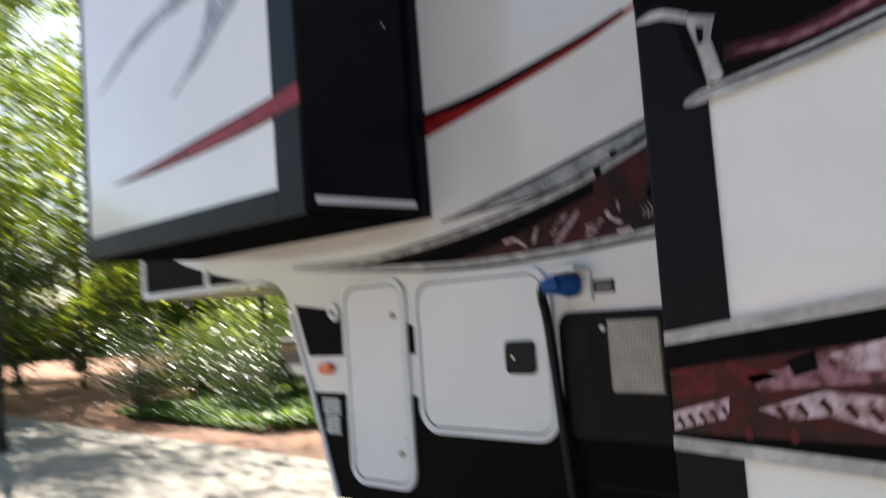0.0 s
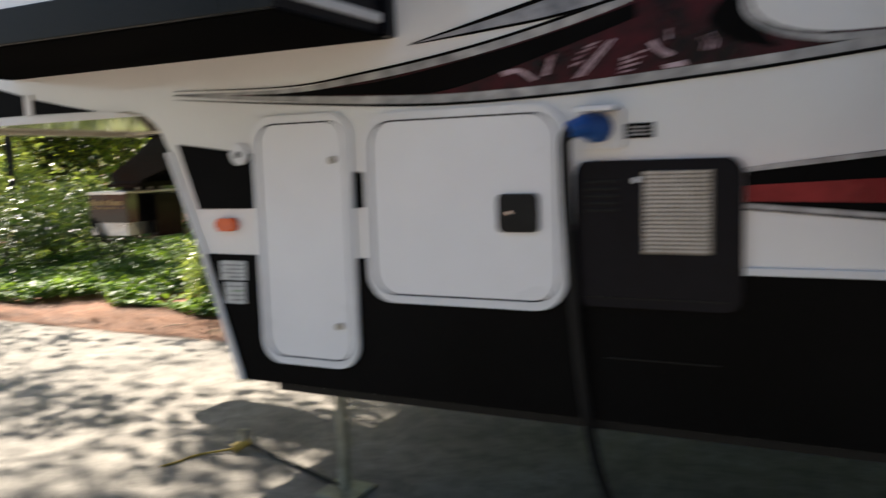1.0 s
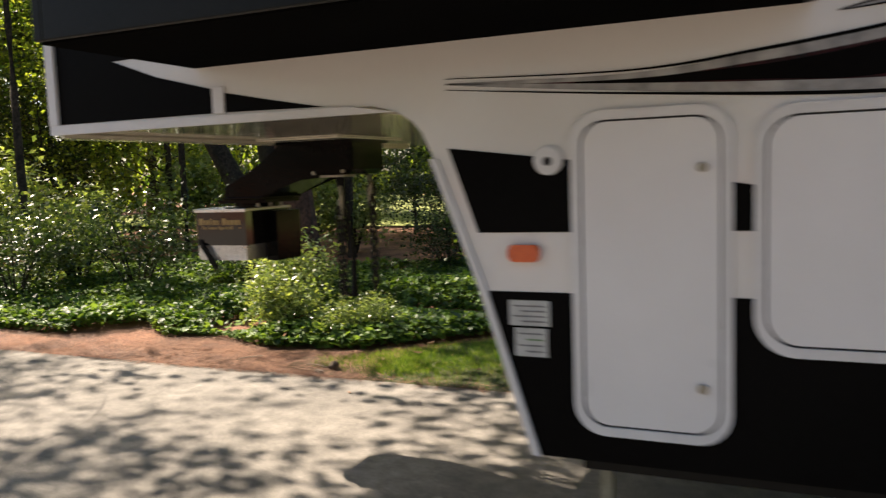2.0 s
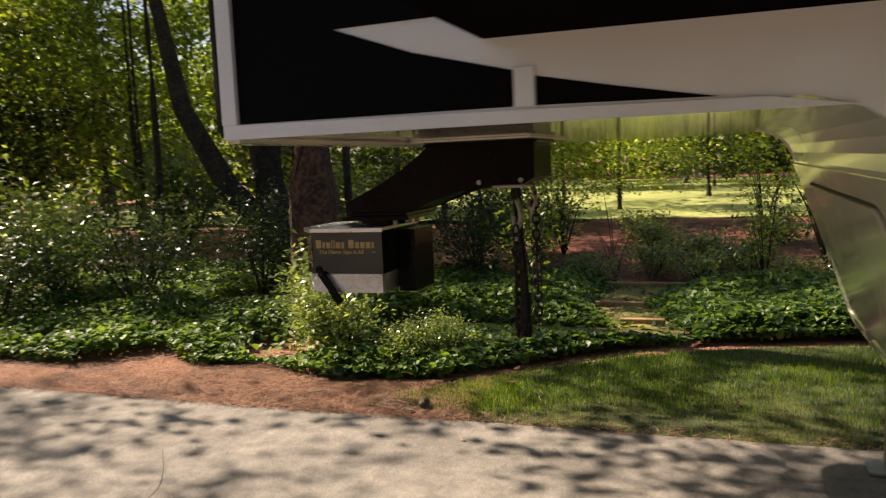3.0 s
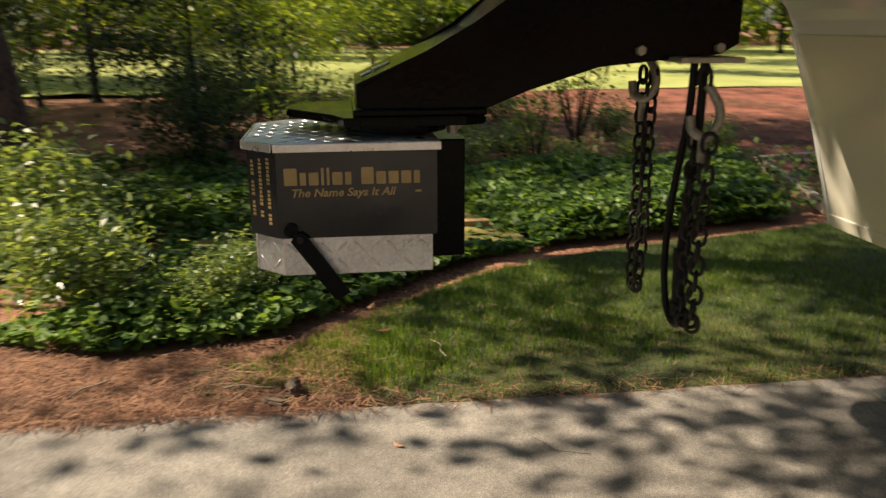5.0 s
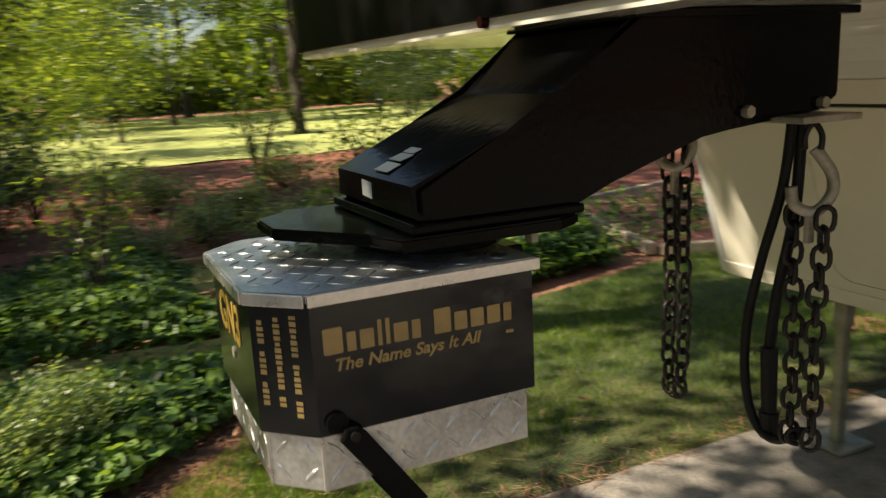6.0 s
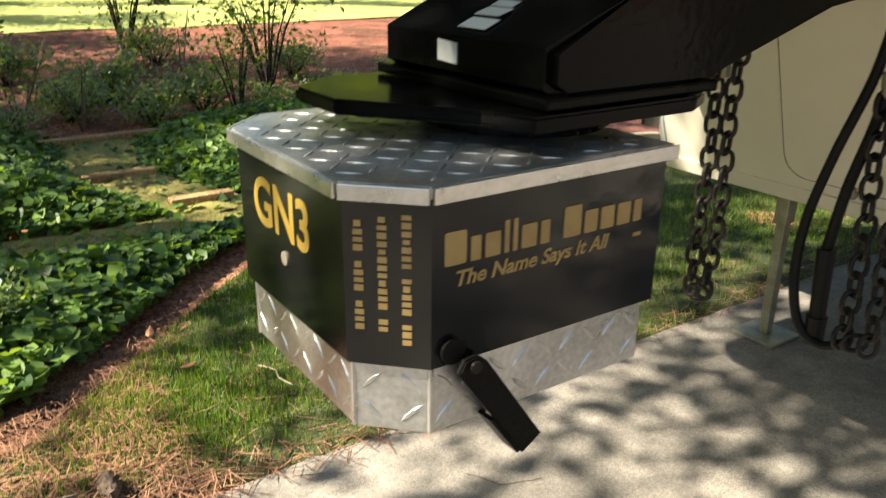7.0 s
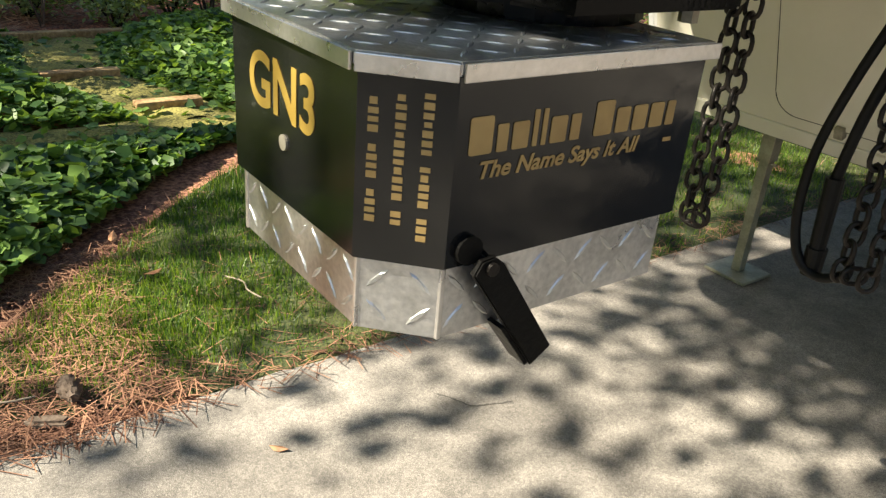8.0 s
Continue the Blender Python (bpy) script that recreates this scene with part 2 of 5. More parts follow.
def part(name, bm, mat, parent, label="", smooth=False):
    if isinstance(bm, bpy.types.Mesh):
        me = bm
    else:
        bmesh.ops.recalc_face_normals(bm, faces=bm.faces)
        me = bpy.data.meshes.new(name)
        bm.to_mesh(me)
        bm.free()
    if not me.materials:
        me.materials.append(mat)
    if smooth:
        me.polygons.foreach_set("use_smooth", [True] * len(me.polygons))
    ob = new(name, me)
    ob.parent = parent
    return tagged(ob, label)


def thing(name, label, category, at=(0, 0, 0), group="", kind=""):
    ob = new(name)
    ob.location = at
    return tagged(ob, label, category, group, kind)


def box(x0, x1, y0, y1, z0, z1, bevel=0.0, bm=None):
    own = bm is None
    bm = bmesh.new() if own else bm
    r = bmesh.ops.create_cube(bm, size=1, matrix=Matrix.LocRotScale(((x0 + x1) / 2, (y0 + y1) / 2, (z0 + z1) / 2), None, (abs(x1 - x0), abs(y1 - y0), abs(z1 - z0))))
    if bevel:
        es = list({e for v in r["verts"] for e in v.link_edges})
        bmesh.ops.bevel(bm, geom=es, offset=bevel, segments=2, affect="EDGES", profile=0.6)
    return bm


def tube(a, b, r0, r1=None, n=12, bm=None, caps=True):
    bm = bm or bmesh.new()
    a, b = Vector(a), Vector(b)
    d = b - a
    q = d.to_track_quat("Z", "Y").to_matrix().to_4x4()
    bmesh.ops.create_cone(bm, cap_ends=caps, segments=n, radius1=r0, radius2=r0 if r1 is None else r1, depth=d.length, matrix=Matrix.Translation((a + b) / 2) @ q)
    return bm


def prism(loop, axis, lo, hi, bevel=0.0, bm=None):
    """A closed outline swept along an axis. loop: pairs; for x they are (y, z), for y (x, z), for z (x, y)."""
    bm = bm or bmesh.new()
    def put(p, v):
        return (v, p[0], p[1]) if axis == "x" else (p[0], v, p[1]) if axis == "y" else (p[0], p[1], v)
    a = [bm.verts.new(put(p, lo)) for p in loop]
    b = [bm.verts.new(put(p, hi)) for p in loop]
    fa, fb = bm.faces.new(a), bm.faces.new(b)
    n = len(loop)
    for i in range(n):
        bm.faces.new((a[i], a[(i + 1) % n], b[(i + 1) % n], b[i]))
    if bevel:
        es = list(set(fa.edges) | set(fb.edges))
        bmesh.ops.bevel(bm, geom=es, offset=bevel, segments=2, affect="EDGES")
    return bm


def rounded(y0, y1, z0, z1, r, n=6):
    pts = []
    for cy, cz, a0 in ((y1 - r, z1 - r, 0), (y0 + r, z1 - r, 90), (y0 + r, z0 + r, 180), (y1 - r, z0 + r, 270)):
        for i in range(n + 1):
            a = radians(a0 + 90 * i / n)
            pts.append((cy + r * math.cos(a), cz + r * math.sin(a)))
    return pts


def ring(outer, inner, axis, lo, hi):
    """A frame between two outlines with the same number of points."""
    bm = bmesh.new()
    def put(p, v):
        return (v, p[0], p[1]) if axis == "x" else (p[0], v, p[1])
    rows = [[bm.verts.new(put(p, v)) for p in loop] for loop, v in ((outer, lo), (outer, hi), (inner, hi), (inner, lo))]
    n = len(outer)
    for k in range(4):
        for i in range(n):
            bm.faces.new((rows[k][i], rows[k][(i + 1) % n], rows[(k + 1) % 4][(i + 1) % n], rows[(k + 1) % 4][i]))
    return bm


def smooth_line(pts, n=8):
    """A Catmull-Rom line through pts."""
    p = [pts[0], *pts, pts[-1]]
    out = []
    for i in range(1, len(p) - 2):
        for k in range(n):
            t = k / n
            out.append(tuple(0.5 * (2 * b + (c - a) * t + (2 * a - 5 * b + 4 * c - d) * t * t + (3 * b - a - 3 * c + d) * t ** 3)
                             for a, b, c, d in zip(p[i - 1], p[i], p[i + 1], p[i + 2])))
    return [*out, tuple(pts[-1])]


def band(top, low, x, thick=0.0015, n=8):
    """A flat decal between two smooth lines on a wall that faces -x."""
    loop = smooth_line(top, n) + smooth_line(low, n)[::-1]
    clean = [p for i, p in enumerate(loop) if i == 0 or (abs(p[0] - loop[i - 1][0]) + abs(p[1] - loop[i - 1][1])) > 1e-4]
    if abs(clean[0][0] - clean[-1][0]) + abs(clean[0][1] - clean[-1][1]) < 1e-4:
        clean.pop()
    return prism(clean, "x", x, x - thick)


def stripe(line, width, x, thick=0.002, n=8):
    """A strip of a given width that follows a line on a wall that faces -x; it thins to nothing at its first point."""
    pts = smooth_line(line, n)
    top, low = [], []
    for i, p in enumerate(pts):
        a, b = pts[max(0, i - 1)], pts[min(len(pts) - 1, i + 1)]
        d = Vector((b[0] - a[0], b[1] - a[1])).normalized()
        w = width / 2 * min(1.0, 0.15 + 3.0 * i / len(pts))
        top.append((p[0] - d.y * w, p[1] + d.x * w))
        low.append((p[0] + d.y * w, p[1] - d.x * w))
    return prism(top + low[::-1], "x", x, x - thick)


def pipe(points, r, n=8, steps=6):
    """A round tube along a smoothed line, carried on without twist."""
    pts = [Vector(p) for p in points]
    line = []
    for i in range(len(pts) - 1):
        p0, p1, p2, p3 = pts[max(i - 1, 0)], pts[i], pts[i + 1], pts[min(i + 2, len(pts) - 1)]
        for k in range(steps):
            t = k / steps
            line.append(0.5 * (2 * p1 + (p2 - p0) * t + (2 * p0 - 5 * p1 + 4 * p2 - p3) * t * t + (3 * p1 - p0 - 3 * p2 + p3) * t ** 3))
    line.append(pts[-1])
    bm = bmesh.new()
    rows, u = [], None
    for i, p in enumerate(line):
        d = (line[min(i + 1, len(line) - 1)] - line[max(i - 1, 0)]).normalized()
        u = d.orthogonal().normalized() if u is None else (u - d * u.dot(d)).normalized()
        v = d.cross(u)
        rows.append([bm.verts.new(p + (u * math.cos(a) + v * math.sin(a)) * r) for a in np.linspace(0, 2 * math.pi, n + 1)[:-1]])
    for i in range(len(rows) - 1):
        for k in range(n):
            bm.faces.new((rows[i][k], rows[i][(k + 1) % n], rows[i + 1][(k + 1) % n], rows[i + 1][k]))
    bm.faces.new(rows[0][::-1])
    bm.faces.new(rows[-1])
    for f in bm.faces:
        f.smooth = True
    return bm


def rotations(n, rng, tilt=None):
    """n turns: any way up, or within tilt (radians) of flat."""
    yaw = rng.uniform(0, 2 * np.pi, n)
    roll = rng.uniform(0, 2 * np.pi, n)
    pitch = np.arccos(rng.uniform(-1, 1, n)) if tilt is None else np.abs(rng.normal(0, tilt, n))
    def rz(a):
        c, s, o, l = np.cos(a), np.sin(a), np.zeros(n), np.ones(n)
        return np.stack([c, -s, o, s, c, o, o, o, l], -1).reshape(n, 3, 3)
    c, s, o, l = np.cos(pitch), np.sin(pitch), np.zeros(n), np.ones(n)
    rx = np.stack([l, o, o, o, c, -s, o, s, c], -1).reshape(n, 3, 3)
    return rz(yaw) @ rx @ rz(roll)


LOBED = (np.array([(0, -.5, 0), (.48, -.22, .1), (.3, .3, .06), (0, .55, -.04), (-.3, .3, .06), (-.48, -.22, .1)]), np.array([(0, 1, 2, 3), (0, 3, 4, 5)]))
OVAL = (np.array([(0, -.5, 0), (.24, 0, .07), (0, .5, -.05), (-.24, 0, .07)]), np.array([(0, 1, 2, 3)]))
BROAD = (np.array([(0, -.5, 0), (.42, -.05, .1), (0, .55, -.08), (-.42, -.05, .1)]), np.array([(0, 1, 2, 3)]))


def leaves(name, centres, sizes, rng, shape=OVAL, tilt=None):
    v, f = shape
    n, k = len(centres), len(v)
    r = rotations(n, rng, tilt)
    pts = np.einsum("nij,kj->nki", r, v) * sizes[:, None, None] + centres[:, None, :]
    faces = (f[None] + (np.arange(n) * k)[:, None, None]).reshape(-1, f.shape[1])
    return mesh_np(name, pts.reshape(-1, 3), faces)


def blades(name, roots, heights, widths, rng, lean=0.5):
    """Grass: a tapering blade of one quad and a tip each."""
    n = len(roots)
    a = rng.uniform(0, 2 * np.pi, n)
    side = np.stack([np.cos(a), np.sin(a), np.zeros(n)], -1) * widths[:, None] / 2
    b = rng.uniform(0, 2 * np.pi, n)
    l = np.abs(rng.normal(0, lean, n))
    tip = np.stack([np.cos(b) * np.sin(l), np.sin(b) * np.sin(l), np.cos(l)], -1) * heights[:, None]
    pts = np.stack([roots - side, roots + side, roots + tip + side * 0.15, roots + tip - side * 0.15], 1)
    return mesh_np(name, pts.reshape(-1, 3), np.arange(4 * n).reshape(n, 4))


# ---- ground ----
rng = np.random.default_rng(7)
EDGE = 4.45                                        # where the driveway ends and the planting begins


def bed_line(y):
    """x of the edge between lawn and ivy bed."""
    return np.interp(y, [-8.0, 0.0, 1.8, 2.95, 3.58, 3.94, 4.23, 4.46, 4.65, 4.97, 5.32, 6.0, 7.2, 12.0], [7.6, 7.1, 6.68, 6.38, 6.12, 5.8, 5.5, 5.28, 5.08, 5.02, 4.93, 5.2, 4.95, 5.1])


def sheet(name, x0, x1, y0, y1, nx, ny, z, mat, rough, label, category):
    xs, ys = np.linspace(x0, x1, nx), np.linspace(y0, y1, ny)
    gx, gy = np.meshgrid(xs, ys)
    h = np.array([noise.noise((a * 0.9, b * 0.9, 3.1)) * 0.6 + noise.noise((a * 3.1, b * 3.1, 8.4)) * 0.4 for a, b in zip(gx.ravel(), gy.ravel())])
    v = np.stack([gx.ravel(), gy.ravel(), z + rough * h], -1)
    i = np.arange(nx * ny).reshape(ny, nx)
    f = np.stack([i[:-1, :-1], i[:-1, 1:], i[1:, 1:], i[1:, :-1]], -1).reshape(-1, 4)
    me = mesh_np(name, v, f)
    me.materials.append(mat)
    me.polygons.foreach_set("use_smooth", [True] * len(me.polygons))
    return tagged(new(name, me), label, category, kind="structure")


ground_bm = bmesh.new()
bmesh.ops.create_grid(ground_bm, x_segments=60, y_segments=60, size=400)
for gv in ground_bm.verts:
    gv.co.z = -0.035
ground_me = bpy.data.meshes.new("ground")
ground_bm.to_mesh(ground_me)
ground_bm.free()
ground_me.materials.append(SOIL)
tagged(new("ground", ground_me), "brown earth covered with reddish pine straw", "ground", kind="structure")
sheet("planting_bed", EDGE - 0.02, 16.5, -12, 22, 90, 160, -0.012, SOIL, 0.02, "planting bed of rust-brown pine straw mulch", "mulch bed")

mulch = sheet("mulch_bed", 8.75, 17.52, -12, 5.6, 60, 110, 0.012, REDMULCH, 0.018, "dark red bark mulch under the trees behind the ivy", "mulch bed")
moss_bm = bmesh.new()
for line, w in (([(6.50, 3.25), (6.50, 4.0), (6.52, 4.7), (6.60, 5.25)], 0.17), ([(6.55, 3.50), (6.80, 3.56), (7.20, 3.72), (7.65, 3.86), (8.15, 3.80), (8.75, 3.66)], 0.26)):
    rows = []
    pts = [Vector((px, py)) for px, py in line]
    for i, p in enumerate(pts):
        d = (pts[min(i + 1, len(pts) - 1)] - pts[max(i - 1, 0)]).normalized()
        j = 0.03 * noise.noise((p.x * 3, p.y * 3, 6.0))
        rows.append([moss_bm.verts.new((p.x - d.y * (w + j) * q, p.y + d.x * (w + j) * q, z)) for q, z in ((-1.2, -0.02), (-0.85, 0.045), (0.0, 0.06), (0.85, 0.045), (1.2, -0.02))])
    for a, b in zip(rows, rows[1:]):
        for k in range(4):
            moss_bm.faces.new((a[k], a[k + 1], b[k + 1], b[k]))
bmesh.ops.subdivide_edges(moss_bm, edges=moss_bm.edges[:], cuts=3, use_grid_fill=True)
for v in moss_bm.verts:
    v.co.z += 0.012 * noise.noise(v.co * 9.0)
moss_path = part("mossy_path", moss_bm, MOSS, None, smooth=True)
tagged(moss_path, "narrow worn path of yellow-green moss through the ivy", "path", kind="structure")

# driveway: one slab with a broken, uneven far edge
drive_bm = bmesh.new()
edge_pts = [(EDGE + 0.025 * noise.noise((0, y * 1.7, 1.0)) + 0.012 * noise.noise((0, y * 7.0, 5.0)), y) for y in np.linspace(-20, 26, 400)]
prism(edge_pts + [(-12, 26), (-12, -20)], "z", -0.06, 0.0, bm=drive_bm)
bmesh.ops.recalc_face_normals(drive_bm, faces=drive_bm.faces)
drive_me = bpy.data.meshes.new("driveway")
drive_bm.to_mesh(drive_me)
drive_bm.free()
drive_me.materials.append(ASPHALT)
driveway = tagged(new("driveway", drive_me), "weathered pale grey asphalt driveway with fine cracks", "driveway", kind="structure")


def crack(points, w):
    bm = bmesh.new()
    pts = smooth_line(points, 6)
    a, b = [], []
    for i, p in enumerate(pts):
        q = pts[min(i + 1, len(pts) - 1)] if i < len(pts) - 1 else pts[i]
        o = pts[max(i - 1, 0)]
        d = Vector((q[0] - o[0], q[1] - o[1])).normalized()
        k = w * (0.35 + 0.65 * abs(noise.noise((i * 0.8, p[0], p[1])))) * (0.2 if i in (0, len(pts) - 1) else 1)
        j = 0.006 * noise.noise((i * 1.3, 4.0, p[0]))
        a.append(bm.verts.new((p[0] - d.y * (k + j), p[1] + d.x * (k + j), 0.0015)))
        b.append(bm.verts.new((p[0] + d.y * (k - j), p[1] - d.x * (k - j), 0.0015)))
    for i in range(len(a) - 1):
        bm.faces.new((a[i], a[i + 1], b[i + 1], b[i]))
    return bm


for line, w in (([(4.16, 3.73), (4.11, 3.70), (4.07, 3.68), (4.05, 3.63), (4.03, 3.57)], 0.004), ([(2.4, 4.9), (2.8, 5.2), (3.3, 5.3), (3.7, 5.6)], 0.003)):
    part("crack", crack(line, w), CRACK, driveway)

# lawn: a strip between the driveway and the bed
lawn_bm = bmesh.new()
ly = np.linspace(-9, 4.95, 150)
lawn_rows = []
for y in ly:
    x1 = float(bed_line(y)) - 0.16 + 0.03 * noise.noise((2.0, y * 3, 1))
    x0 = EDGE - 0.05 + max(0.0, (y - 4.0)) * 0.25
    lawn_rows.append([lawn_bm.verts.new((x0 + (x1 - x0) * k / 14, y, (-0.012 if k == 0 else 0.006 + 0.018 * noise.noise((x0 + (x1 - x0) * k / 9, y * 1.3, 2))))) for k in range(15)])
for a, b in zip(lawn_rows, lawn_rows[1:]):
    for k in range(14):
        lawn_bm.faces.new((a[k], a[k + 1], b[k + 1], b[k]))
lawn_me = bpy.data.meshes.new("lawn")
lawn_bm.to_mesh(lawn_me)
lawn_bm.free()
lawn_me.materials.append(TURF)
tagged(new("lawn", lawn_me), "patchy green lawn strip beside the driveway", "lawn", kind="structure")
sheet("far_lawn", 17.5, 44, -26, 26, 50, 60, 0.03, FARLAWN, 0.1, "yellow-green lawn beyond the trees, full sun put into its colour", "lawn")


def in_lawn(n):
    y = rng.uniform(-4, 4.9, n)
    lo = EDGE + np.maximum(0, y - 4.0) * 0.25
    hi = bed_line(y) - 0.16
    x = lo + (hi - lo) * rng.uniform(0, 1, n)
    keep = np.array([noise.noise((a * 2.2, b * 2.2, 0.5)) for a, b in zip(x, y)]) + 0.25 + np.minimum(1.2, (x - lo) * 1.6) - 0.32 > rng.uniform(-0.5, 0.8, n)
    return np.stack([x, y, np.full(n, 0.0)], -1)[keep]


roots = in_lawn(130000)
grass_me = blades("grass", roots, rng.uniform(0.02, 0.05, len(roots)), rng.uniform(0.003, 0.006, len(roots)), rng, 0.6)
grass_me.materials.append(GRASS)
tagged(new("grass", grass_me), "short green and straw-coloured grass blades", "grass", kind="stuff")

# pine straw: long needles lying on the bed and along the driveway's edge
n_straw = 42000
sy = np.concatenate([rng.uniform(-1, 9, 30000), rng.uniform(3.2, 6.5, 12000)])
sx = np.concatenate([EDGE - 0.03 + np.abs(rng.normal(0, 0.55, 30000)), EDGE - 0.05 + rng.uniform(0, 1.0, 12000)])
keep = (sx > bed_line(sy) - 0.25) | (sy > 4.3) | (rng.uniform(0, 1, n_straw) < np.where(sx < EDGE + 0.10, 0.35, 0.06))
n_drift = 26000
dx, dy = rng.uniform(8.8, 17.0, n_drift), rng.uniform(-4.0, 5.6, n_drift)
drift = np.array([noise.noise((a * 0.45, b * 1.1, 2.2)) for a, b in zip(dx, dy)]) > 0.02
n_near = int(keep.sum())
sx, sy = np.concatenate([sx[keep], dx[drift]]), np.concatenate([sy[keep], dy[drift]])
straw_me = blades("pine_straw", np.stack([sx, sy, rng.uniform(0.0, 0.022, len(sx)) + np.where(sx > 8.78, 0.025, 0.0)], -1), rng.uniform(0.03, 0.10, len(sx)) * np.where(sx > 8.78, 2.0, 1.0), rng.uniform(0.0016, 0.003, len(sx)), rng, 0.01)
sv = np.empty(len(straw_me.vertices) * 3, dtype=np.float32)
straw_me.vertices.foreach_get("co", sv)
sv = sv.reshape(-1, 4, 3)
ang = rng.uniform(0, 2 * np.pi, len(sv))
ln = sv[:, 2, 2] - sv[:, 0, 2]
d = np.stack([np.cos(ang), np.sin(ang), rng.normal(0, 0.06, len(sv))], -1)
side = np.stack([-np.sin(ang), np.cos(ang), np.zeros(len(sv))], -1) * np.where(np.arange(len(sv)) < n_near, 0.0013, 0.006)[:, None]
base = (sv[:, 0] + sv[:, 1]) / 2
flat = np.stack([base - side, base + side, base + side + d * ln[:, None], base - side + d * ln[:, None]], 1)
straw_me.vertices.foreach_set("co", flat.astype(np.float32).ravel())
straw_me.update()
straw_me.materials.append(STRAW)
tagged(new("pine_straw", straw_me), "scattered rust-coloured pine needles", "pine straw", kind="stuff")


# ---- the trailer ----
W, E_ = 2.10, 4.69                                 # its two side walls
MID = 3.433                                        # line of the hitch
trailer = thing("fifth_wheel_trailer", "white fifth-wheel trailer with black, red and silver graphics", "trailer", (3.4, 0, 0))


def tpart(name, bm, mat, label="", parent=None, smooth=False):
    ob = part(name, bm, mat, parent or trailer, label, smooth)
    if not parent:
        ob.matrix_parent_inverse = Matrix.Translation((-3.4, 0, 0))
    return ob


def decal(name, bm, mat, label="", parent=None):
    return tpart(name, bm, mat, label, parent)


# shell: side outline with a sloping lower front and a long overhang
arc = [(2.665 + 0.0 + 0.17 * (1 - math.cos(radians(a))), 1.30 + 0.145 * math.sin(radians(a))) for a in range(0, 91, 15)]
profile = [(-7.0, 0.553), (2.40, 0.553), *arc, (3.985, 1.445), (3.985, 3.45), (-7.0, 3.45)]
shell = tpart("body", prism(profile, "x", W, E_, 0.006), WHITE, "white gelcoat side walls and beige-lit overhang")
# front cap: black, with rounded upright corners
cap_plan = [(W + 0.004, 3.987)] + [(W + 0.004 + 0.16 * (1 - math.cos(radians(a))), 3.99 + 0.085 * math.sin(radians(a))) for a in range(0, 91, 15)]
cap_plan += [(E_ - (x - W), y) for x, y in cap_plan[::-1]]
tpart("front_cap", prism(cap_plan, "z", 1.435, 3.42, 0.01), BLACKVINYL, "glossy black rounded front cap")
lip = [(W + 0.02 + (x - W) * 0.985, y - 0.012) for x, y in cap_plan]
tpart("cap_lip", prism(lip, "z", 1.418, 1.4345, 0.005), CREAM, "cream lower lip of the cap")
tpart("underside_panel", box(W + 0.03, E_ - 0.03, 2.86, 3.97, 1.434, 1.444), CREAMGLOSS, "shiny cream underside of the overhang")
tpart("pin_box_mount", box(MID - 0.30, MID + 0.30, 3.56, 4.02, 1.427, 1.4335, 0.002), CREAM, "cream mounting plate")
# lower front wall skin and its door
slope = Matrix.Translation((0, 2.40, 0.553)) @ Matrix.Rotation(math.atan2(0.265, 0.747) * -1, 4, "X")


def on_slope(bm):
    bmesh.ops.transform(bm, matrix=slope, verts=bm.verts)
    return bm


tpart("front_skin", on_slope(box(W + 0.03, E_ - 0.03, 0.0, 0.006, 0.01, 0.78, 0.002)), CREAM, "cream lower front wall")
tpart("front_rail", on_slope(box(W + 0.01, E_ - 0.01, 0.0, 0.013, 0.0, 0.055, 0.004)), CREAM)
fdoor = tpart("front_door", on_slope(prism(rounded(2.62, 4.17, 0.10, 0.70, 0.07), "y", 0.006, 0.016, 0.003)), CREAM, "wide cream storage door with rounded corners")
part("gasket", on_slope(ring(rounded(2.612, 4.178, 0.092, 0.708, 0.078), rounded(2.62, 4.17, 0.10, 0.70, 0.07), "y", 0.006, 0.0085)), GASKET, fdoor, "dark seal").matrix_parent_inverse = fdoor.matrix_world.inverted()
tpart("door_catch", on_slope(box(3.93, 3.96, 0.006, 0.03, 0.075, 0.115, 0.004)), ZINC)
# white strips along the corners
sl = [(2.40, 0.556), (2.53, 0.97), (2.655, 1.30)]
tpart("corner_strip", prism([(y - 0.006, z) for y, z in sl] + [(y + 0.014, z) for y, z in sl[::-1]], "x", W - 0.012, W + 0.01), FRAMEWHITE, "white corner moulding")
tpart("corner_strip", prism([(y - 0.006, z) for y, z in sl] + [(y + 0.014, z) for y, z in sl[::-1]], "x", E_ - 0.01, E_ + 0.012), FRAMEWHITE, "white corner moulding")
tpart("lower_strip", prism([(2.76, 1.425), (3.99, 1.425), (3.99, 1.455), (2.9, 1.446)], "x", W - 0.012, W + 0.002), FRAMEWHITE, "white lower moulding")
tpart("corner_strip", box(W - 0.014, W + 0.002, 3.955, 3.992, 1.455, 3.4, 0.003), FRAMEWHITE, "white corner moulding")
tpart("upright_strip", box(W - 0.009, W + 0.002, 3.305, 3.345, 1.455, 1.53, 0.002), FRAMEWHITE)

